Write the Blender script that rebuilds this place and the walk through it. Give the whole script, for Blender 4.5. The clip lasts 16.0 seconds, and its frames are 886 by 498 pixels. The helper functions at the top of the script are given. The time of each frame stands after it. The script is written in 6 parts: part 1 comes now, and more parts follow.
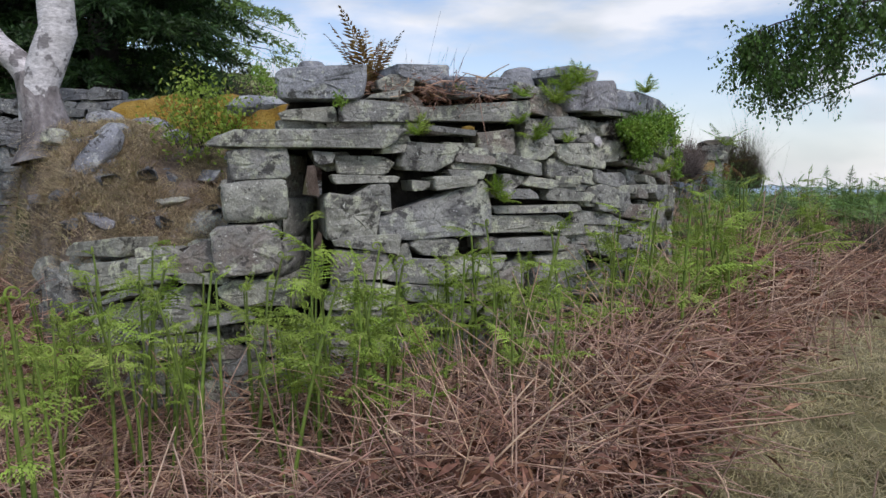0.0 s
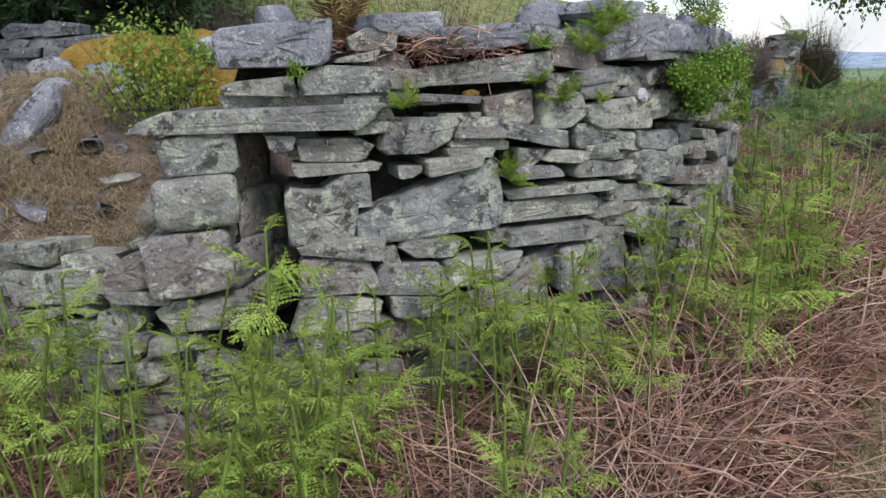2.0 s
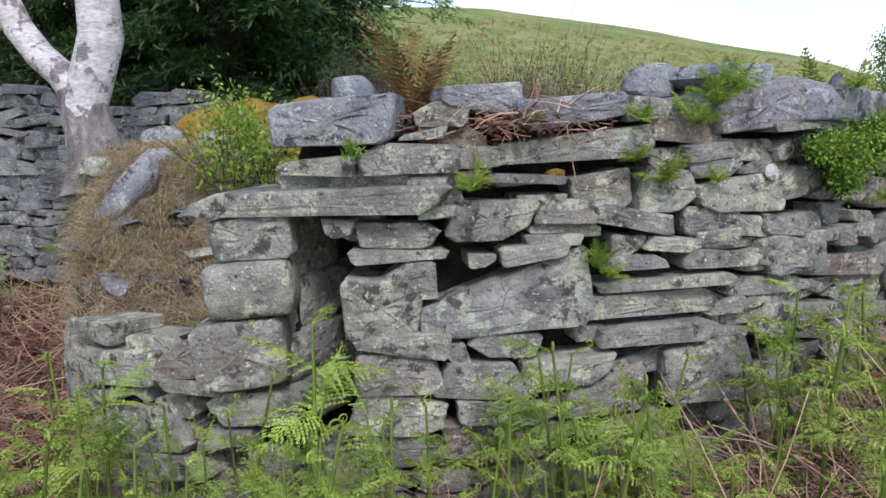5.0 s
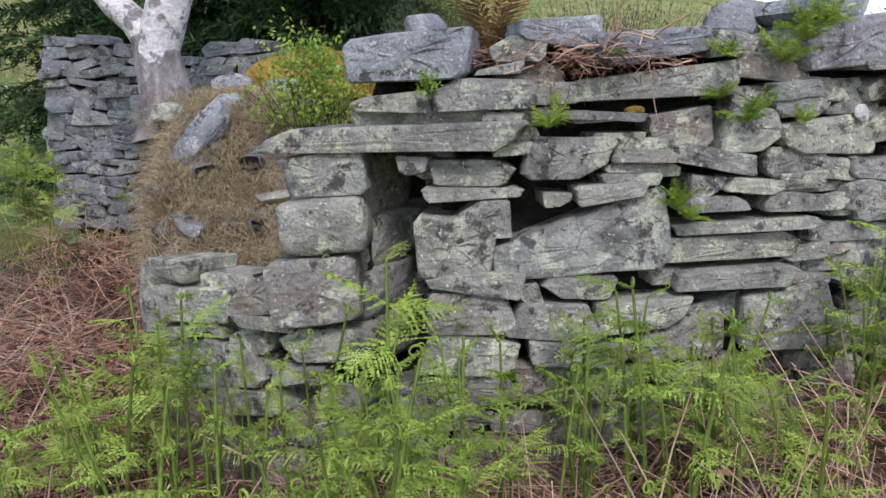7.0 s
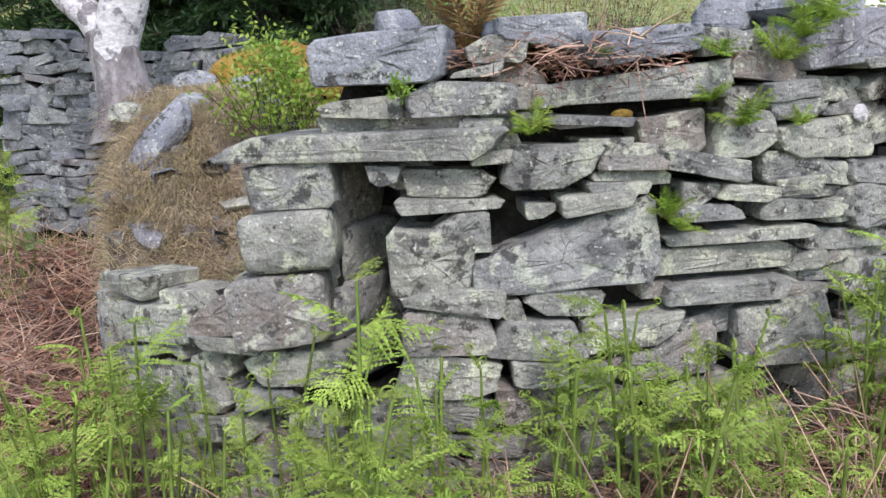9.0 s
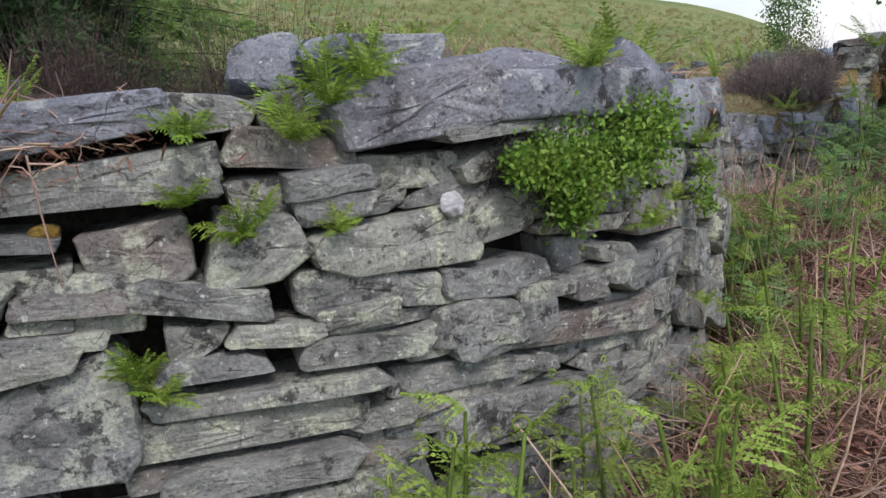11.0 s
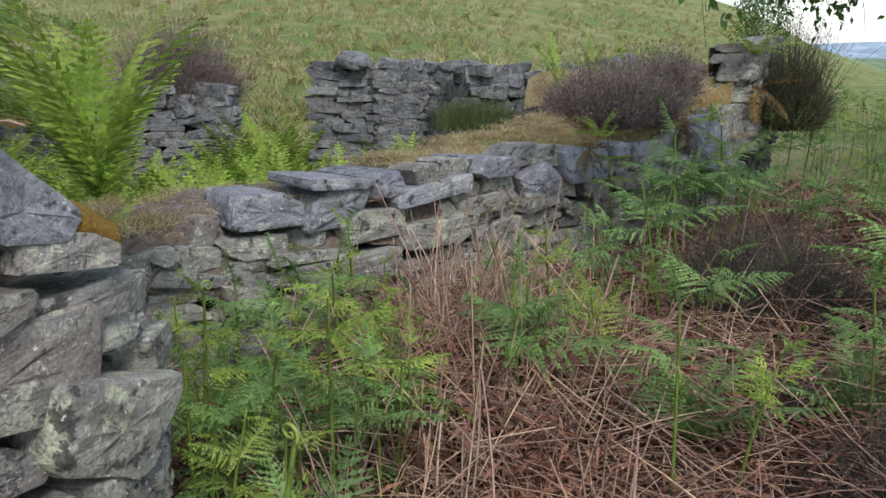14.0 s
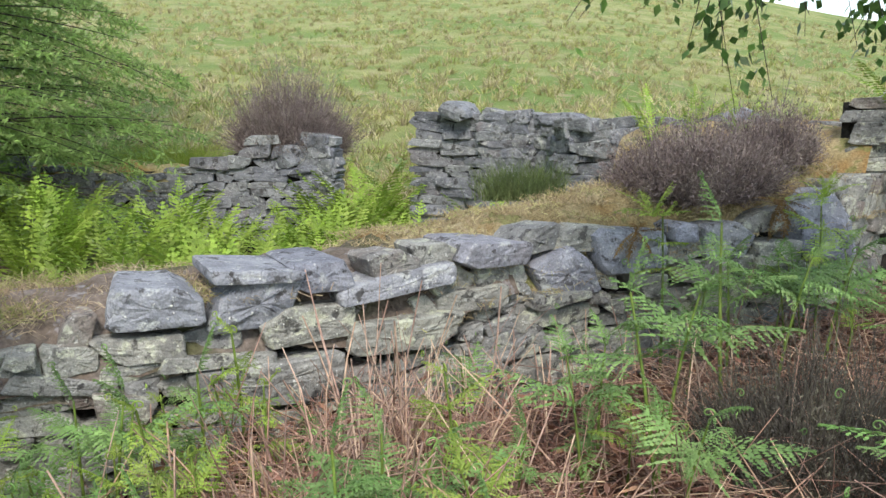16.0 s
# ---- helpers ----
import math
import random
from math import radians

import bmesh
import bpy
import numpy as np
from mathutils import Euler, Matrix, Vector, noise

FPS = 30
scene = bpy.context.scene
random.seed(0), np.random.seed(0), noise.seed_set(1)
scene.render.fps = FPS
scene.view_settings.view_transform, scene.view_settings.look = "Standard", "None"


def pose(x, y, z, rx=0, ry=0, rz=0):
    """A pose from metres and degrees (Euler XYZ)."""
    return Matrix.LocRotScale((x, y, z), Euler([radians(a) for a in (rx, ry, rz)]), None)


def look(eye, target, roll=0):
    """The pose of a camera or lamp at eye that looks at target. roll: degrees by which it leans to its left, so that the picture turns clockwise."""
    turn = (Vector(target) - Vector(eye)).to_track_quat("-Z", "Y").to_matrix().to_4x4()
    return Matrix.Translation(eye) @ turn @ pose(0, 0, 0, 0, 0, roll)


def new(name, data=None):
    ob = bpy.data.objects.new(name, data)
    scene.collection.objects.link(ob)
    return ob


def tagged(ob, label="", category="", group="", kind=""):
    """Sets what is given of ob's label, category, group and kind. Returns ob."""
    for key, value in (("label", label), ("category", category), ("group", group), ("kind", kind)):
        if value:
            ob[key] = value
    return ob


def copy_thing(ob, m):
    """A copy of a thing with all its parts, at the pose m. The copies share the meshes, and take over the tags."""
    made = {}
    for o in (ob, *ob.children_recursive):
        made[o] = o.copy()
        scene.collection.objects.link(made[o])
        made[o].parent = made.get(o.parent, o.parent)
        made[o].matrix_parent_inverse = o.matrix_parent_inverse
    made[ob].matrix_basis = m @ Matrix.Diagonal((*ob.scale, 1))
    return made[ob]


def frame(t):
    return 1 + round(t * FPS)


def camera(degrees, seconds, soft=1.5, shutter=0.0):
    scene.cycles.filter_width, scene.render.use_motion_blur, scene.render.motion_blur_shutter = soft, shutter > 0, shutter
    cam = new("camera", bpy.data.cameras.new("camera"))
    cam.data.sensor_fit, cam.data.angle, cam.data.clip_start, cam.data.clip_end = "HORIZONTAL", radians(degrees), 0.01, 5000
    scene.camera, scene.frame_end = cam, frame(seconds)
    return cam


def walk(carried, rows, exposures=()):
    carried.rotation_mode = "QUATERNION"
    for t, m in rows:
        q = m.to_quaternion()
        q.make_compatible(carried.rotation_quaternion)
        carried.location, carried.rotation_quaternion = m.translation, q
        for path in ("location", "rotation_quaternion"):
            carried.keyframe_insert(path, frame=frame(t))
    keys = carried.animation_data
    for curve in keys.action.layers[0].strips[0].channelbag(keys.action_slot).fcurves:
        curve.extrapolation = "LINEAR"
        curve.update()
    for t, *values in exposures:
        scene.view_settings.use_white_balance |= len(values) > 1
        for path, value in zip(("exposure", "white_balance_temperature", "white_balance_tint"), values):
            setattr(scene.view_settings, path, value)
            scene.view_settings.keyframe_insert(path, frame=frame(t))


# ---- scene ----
cam = camera(55.9, 16.0)
PATH = [
    (0, (0.471, 0.28, 1.151), (0.246, 2.261, 1.0), 0.4),
    (0.5, (0.515, 0.6, 1.211), (0.427, 2.588, 1.01), -0.4),
    (1, (0.533, 0.798, 1.334), (0.389, 2.769, 1.022), -0.6),
    (1.5, (0.536, 1.071, 1.528), (0.182, 3.013, 1.205), -1.1),
    (2, (0.578, 1.257, 1.573), (0.236, 3.178, 1.134), -1.0),
    (2.5, (0.705, 1.508, 1.651), (0.345, 3.419, 1.183), -1.1),
    (3, (0.702, 1.657, 1.66), (0.275, 3.548, 1.167), -1.3),
    (3.5, (0.736, 1.739, 1.679), (0.182, 3.599, 1.194), -1.2),
    (4, (0.808, 1.753, 1.694), (0.166, 3.595, 1.253), -1.1),
    (4.2, (0.831, 1.749, 1.695), (0.166, 3.597, 1.318), -1.1),
    (6.3, (0.814, 1.748, 1.569), (0.001, 3.55, 1.267), -0.8),
    (6.5, (0.81, 1.744, 1.57), (-0.011, 3.538, 1.242), -0.9),
    (7, (0.761, 1.732, 1.553), (-0.094, 3.498, 1.162), -1.4),
    (7.5, (0.676, 1.749, 1.527), (-0.188, 3.495, 1.074), -1.6),
    (8, (0.634, 1.758, 1.532), (-0.217, 3.511, 1.082), -1.5),
    (8.2, (0.629, 1.764, 1.529), (-0.22, 3.519, 1.084), -1.5),
    (10.3, (1.055, 2.666, 1.77), (0.339, 4.489, 1.368), -2.6),
    (10.5, (1.148, 2.821, 1.755), (0.446, 4.649, 1.348), -2.7),
    (11, (1.355, 3.242, 1.735), (0.794, 5.114, 1.31), -2.6),
    (11.5, (1.527, 3.667, 1.774), (1.014, 5.554, 1.356), -2.5),
    (12, (1.805, 4.042, 1.713), (1.4, 5.947, 1.256), -2.2),
    (12.5, (2.034, 4.417, 1.723), (1.609, 6.313, 1.247), -1.7),
    (13, (2.254, 4.828, 1.775), (1.74, 6.703, 1.307), -1.5),
    (13.5, (2.539, 5.188, 1.826), (1.983, 7.051, 1.357), -0.7),
    (14, (2.686, 5.576, 1.815), (2.128, 7.439, 1.346), -0.4),
    (14.5, (2.881, 5.89, 1.821), (2.328, 7.74, 1.302), -0.5),
    (15, (3.105, 6.207, 1.839), (2.439, 8.022, 1.325), -1.0),
    (15.5, (3.235, 6.505, 1.869), (2.287, 8.201, 1.395), -0.5),
    (16, (3.354, 6.778, 1.905), (2.344, 8.463, 1.529), -0.5),
]
walk(cam, [(t, look(eye, target, roll)) for t, eye, target, roll in PATH],
     exposures=[(0, -0.65, 6300, 20), (1, -0.64, 6300, 20), (1.5, -0.45, 6300, 21), (2.5, -0.28, 6300, 21), (3.5, 0, 6300, 21), (4, 0.0, 6300, 21), (6.5, -0.47, 6300, 21), (7, -0.15, 6300, 21), (7.5, 0.1, 6300, 21), (8, 0.25, 6300, 21), (10.5, -0.2, 6300, 20), (11, -0.42, 6300, 21), (11.5, -0.38, 6300, 21), (12, -0.28, 6300, 21), (12.5, -0.1, 6300, 21), (13, 0.0, 6300, 21), (13.5, -0.1, 6430, 17), (14, -0.3, 6430, 17), (14.5, -0.1, 6560, 15), (15, 0.1, 6560, 15), (15.5, 0.25, 6560, 15), (16, 0.37, 6560, 15)])

# ---------------------------------------------------------------- sky, sun, exposure
SUN_AZ, SUN_EL = 145.0, 46.0
world = bpy.data.worlds.new("sky")
scene.world = world
world.use_nodes = True
wt = world.node_tree
wt.nodes.clear()


def nd(tree, kind, **sets):
    n = tree.nodes.new(kind)
    for k, v in sets.items():
        if k in n.inputs:
            n.inputs[k].default_value = v
        else:
            n.inputs[k.replace("_", " ")].default_value = v
    return n


def ramp(tree, source, *stops):
    n = tree.nodes.new("ShaderNodeValToRGB")
    while len(n.color_ramp.elements) < len(stops):
        n.color_ramp.elements.new(0.5)
    for e, (p, c) in zip(n.color_ramp.elements, stops):
        e.position = p
        e.color = (*c, 1) if len(c) == 3 else c
    tree.links.new(source, n.inputs["Fac"])
    return n.outputs["Color"]


def grey(v):
    return (v, v, v)


sky = wt.nodes.new("ShaderNodeTexSky")
sky.sky_type, sky.sun_disc = "NISHITA", False
sky.ozone_density, sky.dust_density = 0.4, 0.6
sky.sun_elevation, sky.sun_rotation = radians(SUN_EL), radians(SUN_AZ)
coord = wt.nodes.new("ShaderNodeTexCoord")
flat = nd(wt, "ShaderNodeMapping", Scale=(1.0, 1.0, 3.2))
wt.links.new(coord.outputs["Generated"], flat.inputs["Vector"])
cloud = nd(wt, "ShaderNodeTexNoise", Scale=2.6, Detail=7.0, Roughness=0.55)
wt.links.new(flat.outputs["Vector"], cloud.inputs["Vector"])
cover = ramp(wt, cloud.outputs["Fac"], (0.47, grey(0.0)), (0.60, grey(0.95)))
shade = nd(wt, "ShaderNodeTexNoise", Scale=5.5, Detail=5.0)
wt.links.new(flat.outputs["Vector"], shade.inputs["Vector"])
white = ramp(wt, shade.outputs["Fac"], (0.35, (0.92, 1.06, 1.10)), (0.6, (1.40, 1.48, 1.46)))
dim = wt.nodes.new("ShaderNodeVectorMath")
dim.operation = "SCALE"
dim.inputs["Scale"].default_value = 0.22
wt.links.new(sky.outputs["Color"], dim.inputs[0])
blend = wt.nodes.new("ShaderNodeMix")
blend.data_type = "RGBA"
# white haze towards the horizon
axes = wt.nodes.new("ShaderNodeSeparateXYZ")
wt.links.new(coord.outputs["Generated"], axes.inputs["Vector"])
haze = ramp(wt, axes.outputs["Z"], (0.0, grey(0.85)), (0.13, grey(0.0)))
veil = wt.nodes.new("ShaderNodeMath")
veil.operation = "MAXIMUM"
wt.links.new(cover, veil.inputs[0])
wt.links.new(haze, veil.inputs[1])
wt.links.new(veil.outputs["Value"], blend.inputs["Factor"])
wt.links.new(dim.outputs["Vector"], blend.inputs["A"])
wt.links.new(white, blend.inputs["B"])
back = nd(wt, "ShaderNodeBackground", Strength=1.0)
wt.links.new(blend.outputs["Result"], back.inputs["Color"])
out = wt.nodes.new("ShaderNodeOutputWorld")
wt.links.new(back.outputs["Background"], out.inputs["Surface"])

sun = new("sun", bpy.data.lights.new("sun", "SUN"))
sun.data.energy, sun.data.angle, sun.data.color = 2.7, radians(14), (1.0, 0.96, 0.91)
sun.rotation_euler = (radians(90 - SUN_EL), 0, radians(180 - SUN_AZ))


# ---------------------------------------------------------------- materials
def material(name, colours, size=3.0, rough=0.85, relief=0.4, fine=40.0, stretch=(1, 1, 1), spots=None, spot_size=14.0,
             spot_at=0.62, vary=0.25, island=False, stains=None, stain_size=30.0, stain_at=0.62, patches=None, patch_size=0.8, patch_at=0.6, spec=0.3, relief_depth=0.02, through_light=0.0, flecks=None):
    """A matte natural surface: a noise ramp of colours, grain, spots (lichen), patches (stains) and a random tone for each piece."""
    m = bpy.data.materials.new(name)
    m.use_nodes = True
    t = m.node_tree
    p = t.nodes["Principled BSDF"]
    p.inputs["Roughness"].default_value = rough
    p.inputs["Specular IOR Level"].default_value = spec
    geo = t.nodes.new("ShaderNodeNewGeometry")
    mp = nd(t, "ShaderNodeMapping", Scale=stretch)
    t.links.new(geo.outputs["Position"], mp.inputs["Vector"])
    big = nd(t, "ShaderNodeTexNoise", Scale=size, Detail=6.0, Roughness=0.6)
    t.links.new(mp.outputs["Vector"], big.inputs["Vector"])
    stops = [(0.3 + 0.4 * i / max(1, len(colours) - 1), c) for i, c in enumerate(colours)]
    col = ramp(t, big.outputs["Fac"], *stops) if len(colours) > 1 else None
    grain = nd(t, "ShaderNodeTexNoise", Scale=fine, Detail=5.0, Roughness=0.65)
    t.links.new(mp.outputs["Vector"], grain.inputs["Vector"])

    def mix(a, b, fac, mode="MIX"):
        n = t.nodes.new("ShaderNodeMix")
        n.data_type, n.blend_type = "RGBA", mode
        if isinstance(fac, float):
            n.inputs["Factor"].default_value = fac
        else:
            t.links.new(fac, n.inputs["Factor"])
        t.links.new(a, n.inputs["A"])
        if isinstance(b, tuple):
            n.inputs["B"].default_value = (*b, 1)
        else:
            t.links.new(b, n.inputs["B"])
        return n.outputs["Result"]

    if patches:
        pn = nd(t, "ShaderNodeTexNoise", Scale=patch_size, Detail=4.0)
        t.links.new(geo.outputs["Position"], pn.inputs["Vector"])
        col = mix(col, patches, ramp(t, pn.outputs["Fac"], (patch_at - 0.04, grey(0)), (patch_at + 0.06, grey(0.85))))
    if stains:
        tn = nd(t, "ShaderNodeTexNoise", Scale=stain_size, Detail=4.0, Roughness=0.7)
        t.links.new(mp.outputs["Vector"], tn.inputs["Vector"])
        col = mix(col, stains, ramp(t, tn.outputs["Fac"], (stain_at, grey(0)), (stain_at + 0.06, grey(0.75))))
    if spots:
        sn = nd(t, "ShaderNodeTexNoise", Scale=spot_size, Detail=3.0, Roughness=0.7)
        t.links.new(geo.outputs["Position"], sn.inputs["Vector"])
        col = mix(col, spots, ramp(t, sn.outputs["Fac"], (spot_at, grey(0)), (spot_at + 0.05, grey(0.8))))
    if flecks:
        fn = nd(t, "ShaderNodeTexNoise", Scale=70.0, Detail=2.0)
        t.links.new(geo.outputs["Position"], fn.inputs["Vector"])
        col = mix(col, flecks, ramp(t, fn.outputs["Fac"], (0.66, grey(0)), (0.70, grey(0.7))))
    col = mix(col, ramp(t, grain.outputs["Fac"], (0.3, grey(0.45)), (0.68, grey(1.25))), 0.8, "MULTIPLY")
    pick = geo.outputs["Random Per Island"] if island else t.nodes.new("ShaderNodeObjectInfo").outputs["Random"]
    tone = ramp(t, pick, (0.0, grey(1 - vary)), (0.5, (1.0, 0.97, 0.98)), (1.0, (1 + vary * 0.6, 1 + vary * 0.8, 1 + vary * 0.4)))
    col = mix(col, tone, 1.0, "MULTIPLY")
    t.links.new(col, p.inputs["Base Color"])
    if relief:
        b = nd(t, "ShaderNodeBump", Strength=relief, Distance=relief_depth)
        t.links.new(grain.outputs["Fac"], b.inputs["Height"])
        t.links.new(b.outputs["Normal"], p.inputs["Normal"])
    if through_light:
        tl = t.nodes.new("ShaderNodeBsdfTranslucent")
        t.links.new(col, tl.inputs["Color"])
        ms = nd(t, "ShaderNodeMixShader", Fac=through_light)
        t.links.new(p.outputs["BSDF"], ms.inputs[1])
        t.links.new(tl.outputs["BSDF"], ms.inputs[2])
        t.links.new(ms.outputs["Shader"], t.nodes["Material Output"].inputs["Surface"])
    return m


def stone_material(name, dark, mid, pale, lichen, seams=1.0, iron=0.35, cover=0.56):
    """Split weathered stone: seams along each piece, cracks, black stains, crusts of lichen, iron on some pieces."""
    m = bpy.data.materials.new(name)
    m.use_nodes = True
    t = m.node_tree
    p = t.nodes["Principled BSDF"]
    p.inputs["Roughness"].default_value = 0.88
    p.inputs["Specular IOR Level"].default_value = 0.25
    tc = t.nodes.new("ShaderNodeTexCoord")
    info = t.nodes.new("ShaderNodeObjectInfo")
    shift = t.nodes.new("ShaderNodeVectorMath")
    shift.operation = "MULTIPLY_ADD"
    t.links.new(info.outputs["Random"], shift.inputs[0])
    shift.inputs[1].default_value = (37, 19, 53)
    t.links.new(tc.outputs["Object"], shift.inputs[2])

    def noise_at(scale, detail=4.0, rough=0.6, stretch=None, bend=0.0):
        n = nd(t, "ShaderNodeTexNoise", Scale=scale, Detail=detail, Roughness=rough, Distortion=bend)
        if stretch:
            mp = nd(t, "ShaderNodeMapping", Scale=stretch)
            t.links.new(shift.outputs["Vector"], mp.inputs["Vector"])
            t.links.new(mp.outputs["Vector"], n.inputs["Vector"])
        else:
            t.links.new(shift.outputs["Vector"], n.inputs["Vector"])
        return n.outputs["Fac"]

    def mix(a, b, fac, mode="MIX"):
        n = t.nodes.new("ShaderNodeMix")
        n.data_type, n.blend_type = "RGBA", mode
        if isinstance(fac, float):
            n.inputs["Factor"].default_value = fac
        else:
            t.links.new(fac, n.inputs["Factor"])
        t.links.new(a, n.inputs["A"])
        if isinstance(b, tuple):
            n.inputs["B"].default_value = (*b, 1)
        else:
            t.links.new(b, n.inputs["B"])
        return n.outputs["Result"]

    def times(a, b):
        n = t.nodes.new("ShaderNodeMath")
        n.operation = "MULTIPLY"
        t.links.new(a, n.inputs[0])
        if isinstance(b, float):
            n.inputs[1].default_value = b
        else:
            t.links.new(b, n.inputs[1])
        return n.outputs["Value"]

    cloud = noise_at(7.0, 6.0, 0.62)
    grain = noise_at(110.0, 5.0, 0.75)
    seam = noise_at(9.0, 5.0, 0.65, (0.55, 0.8, 6.5), 0.5)
    rough_face = noise_at(24.0, 5.0, 0.6)
    col = ramp(t, cloud, (0.30, dark), (0.5, mid), (0.70, pale))
    # iron-brown faces on a few pieces
    some = ramp(t, info.outputs["Random"], (0.80, grey(0.0)), (0.82, grey(iron)), (0.97, grey(iron * 1.6)), (1.0, grey(0.0)))
    col = mix(col, (0.25, 0.17, 0.13), times(some, ramp(t, noise_at(5.0), (0.38, grey(0)), (0.6, grey(1)))))
    # crusts of lichen and black stains
    col = mix(col, lichen, ramp(t, noise_at(8.5, 6.0, 0.72), (cover - 0.02, grey(0)), (cover + 0.03, grey(0.85))))
    col = mix(col, (0.07, 0.068, 0.064), ramp(t, noise_at(11.0, 6.0, 0.7), (0.565, grey(0)), (0.61, grey(0.85))))
    col = mix(col, (0.72, 0.73, 0.67), ramp(t, noise_at(46.0, 3.0, 0.6), (0.65, grey(0)), (0.675, grey(0.75))))
    # seams of the split layers, stronger on some pieces
    layered = ramp(t, info.outputs["Random"], (0.0, grey(0.15)), (0.35, grey(0.75)), (0.5, grey(0.25)), (0.9, grey(0.7)))
    lines = times(ramp(t, seam, (0.33, grey(1)), (0.40, grey(0))), layered)
    col = mix(col, (0.09, 0.088, 0.085), times(lines, 0.5 * seams))
    # a few hair cracks
    warp = t.nodes.new("ShaderNodeVectorMath")
    warp.operation = "MULTIPLY_ADD"
    wn = nd(t, "ShaderNodeTexNoise", Scale=9.0, Detail=3.0)
    t.links.new(shift.outputs["Vector"], wn.inputs["Vector"])
    t.links.new(wn.outputs["Color"], warp.inputs[0])
    warp.inputs[1].default_value = (0.12, 0.12, 0.12)
    t.links.new(shift.outputs["Vector"], warp.inputs[2])
    vor = t.nodes.new("ShaderNodeTexVoronoi")
    vor.feature = "DISTANCE_TO_EDGE"
    vor.inputs["Scale"].default_value = 3.6
    t.links.new(warp.outputs["Vector"], vor.inputs["Vector"])
    crack = times(ramp(t, vor.outputs["Distance"], (0.0, grey(1)), (0.009, grey(0))), ramp(t, cloud, (0.53, grey(0)), (0.58, grey(0.75))))
    col = mix(col, (0.06, 0.06, 0.058), crack)
    col = mix(col, ramp(t, grain, (0.30, grey(0.5)), (0.5, grey(0.98)), (0.70, grey(1.3))), 0.85, "MULTIPLY")
    tone = ramp(t, info.outputs["Random"], (0.0, (0.74, 0.75, 0.77)), (0.3, (1.06, 1.06, 1.0)), (0.45, (0.86, 0.87, 0.9)), (0.7, (1.14, 1.15, 1.06)), (0.85, (0.92, 0.91, 0.9)), (1.0, (1.05, 1.04, 1.02)))
    col = mix(col, tone, 1.0, "MULTIPLY")
    t.links.new(col, p.inputs["Base Color"])
    normal = None
    for height, strength, depth in ((rough_face, 0.85, 0.03), (lines, -0.5, 0.006), (crack, -0.5, 0.004), (grain, 0.8, 0.006)):
        b = nd(t, "ShaderNodeBump", Strength=abs(strength), Distance=depth)
        b.invert = strength < 0
        t.links.new(height, b.inputs["Height"])
        if normal:
            t.links.new(normal, b.inputs["Normal"])
        normal = b.outputs["Normal"]
    t.links.new(normal, p.inputs["Normal"])
    return m


SLATE = stone_material("slate", (0.16, 0.16, 0.15), (0.32, 0.32, 0.29), (0.46, 0.46, 0.41), (0.56, 0.58, 0.45))
BOULDER = stone_material("grey_boulder", (0.17, 0.178, 0.195), (0.30, 0.312, 0.34), (0.43, 0.445, 0.475), (0.52, 0.54, 0.52), 0.5, 0.1, 0.59)
FARSLATE = stone_material("blue_slate", (0.12, 0.125, 0.13), (0.24, 0.25, 0.26), (0.38, 0.39, 0.39), (0.46, 0.47, 0.43), 0.9, 0.15, 0.60)
# earth and rubble, coloured near black to paint in the shade between stones
CORE = material("earth_and_rubble_with_gap_shade", [(0.012, 0.011, 0.009), (0.03, 0.027, 0.023), (0.07, 0.062, 0.05)], size=9, fine=40, relief=1.0, relief_depth=0.03)
SOIL = material("bank_soil", [(0.12, 0.09, 0.065), (0.25, 0.20, 0.15), (0.38, 0.33, 0.28)], size=4, fine=50, relief=0.9,
                spots=(0.42, 0.40, 0.38), spot_size=9, spot_at=0.6, patches=(0.12, 0.13, 0.05), patch_size=2.2, patch_at=0.58)
LITTER_GROUND = material("leaf_litter", [(0.05, 0.034, 0.027), (0.13, 0.085, 0.068), (0.23, 0.155, 0.125)], size=6, fine=55, relief=1.0, relief_depth=0.03)
TURF = material("hill_turf", [(0.17, 0.23, 0.06), (0.29, 0.325, 0.105), (0.42, 0.395, 0.19)], size=0.8, fine=40, relief=1.0, relief_depth=0.05,
                spots=(0.40, 0.345, 0.19), spot_size=1.3, spot_at=0.58, patches=(0.17, 0.255, 0.06), patch_size=0.25, patch_at=0.52)
PATH_GRASS = material("trodden_grass", [(0.14, 0.135, 0.055), (0.25, 0.225, 0.11), (0.36, 0.31, 0.18)], size=3, fine=60, relief=0.8)
DEAD = material("dead_bracken", [(0.30, 0.155, 0.11), (0.50, 0.315, 0.235), (0.68, 0.50, 0.385)], size=2.5, fine=30, relief=0, vary=0.55, island=True, rough=0.75)
DEADLEAF = material("dead_bracken_leaf", [(0.13, 0.058, 0.04), (0.29, 0.145, 0.10), (0.42, 0.245, 0.17)], size=3, fine=40, relief=0, vary=0.5, island=True, rough=0.9)
DEADPALE = material("straw_bracken_stalk", [(0.38, 0.22, 0.155), (0.58, 0.40, 0.30), (0.74, 0.57, 0.44)], size=2.5, fine=30, relief=0, vary=0.4, island=True, rough=0.7)
STRAW = material("dry_grass", [(0.33, 0.255, 0.13), (0.46, 0.37, 0.21), (0.58, 0.49, 0.31)], size=3, fine=20, relief=0, vary=0.4, island=True)
STEM = material("bracken_stem", [(0.13, 0.19, 0.035), (0.20, 0.29, 0.06)], size=5, fine=30, relief=0, vary=0.3, rough=0.5, through_light=0.1)
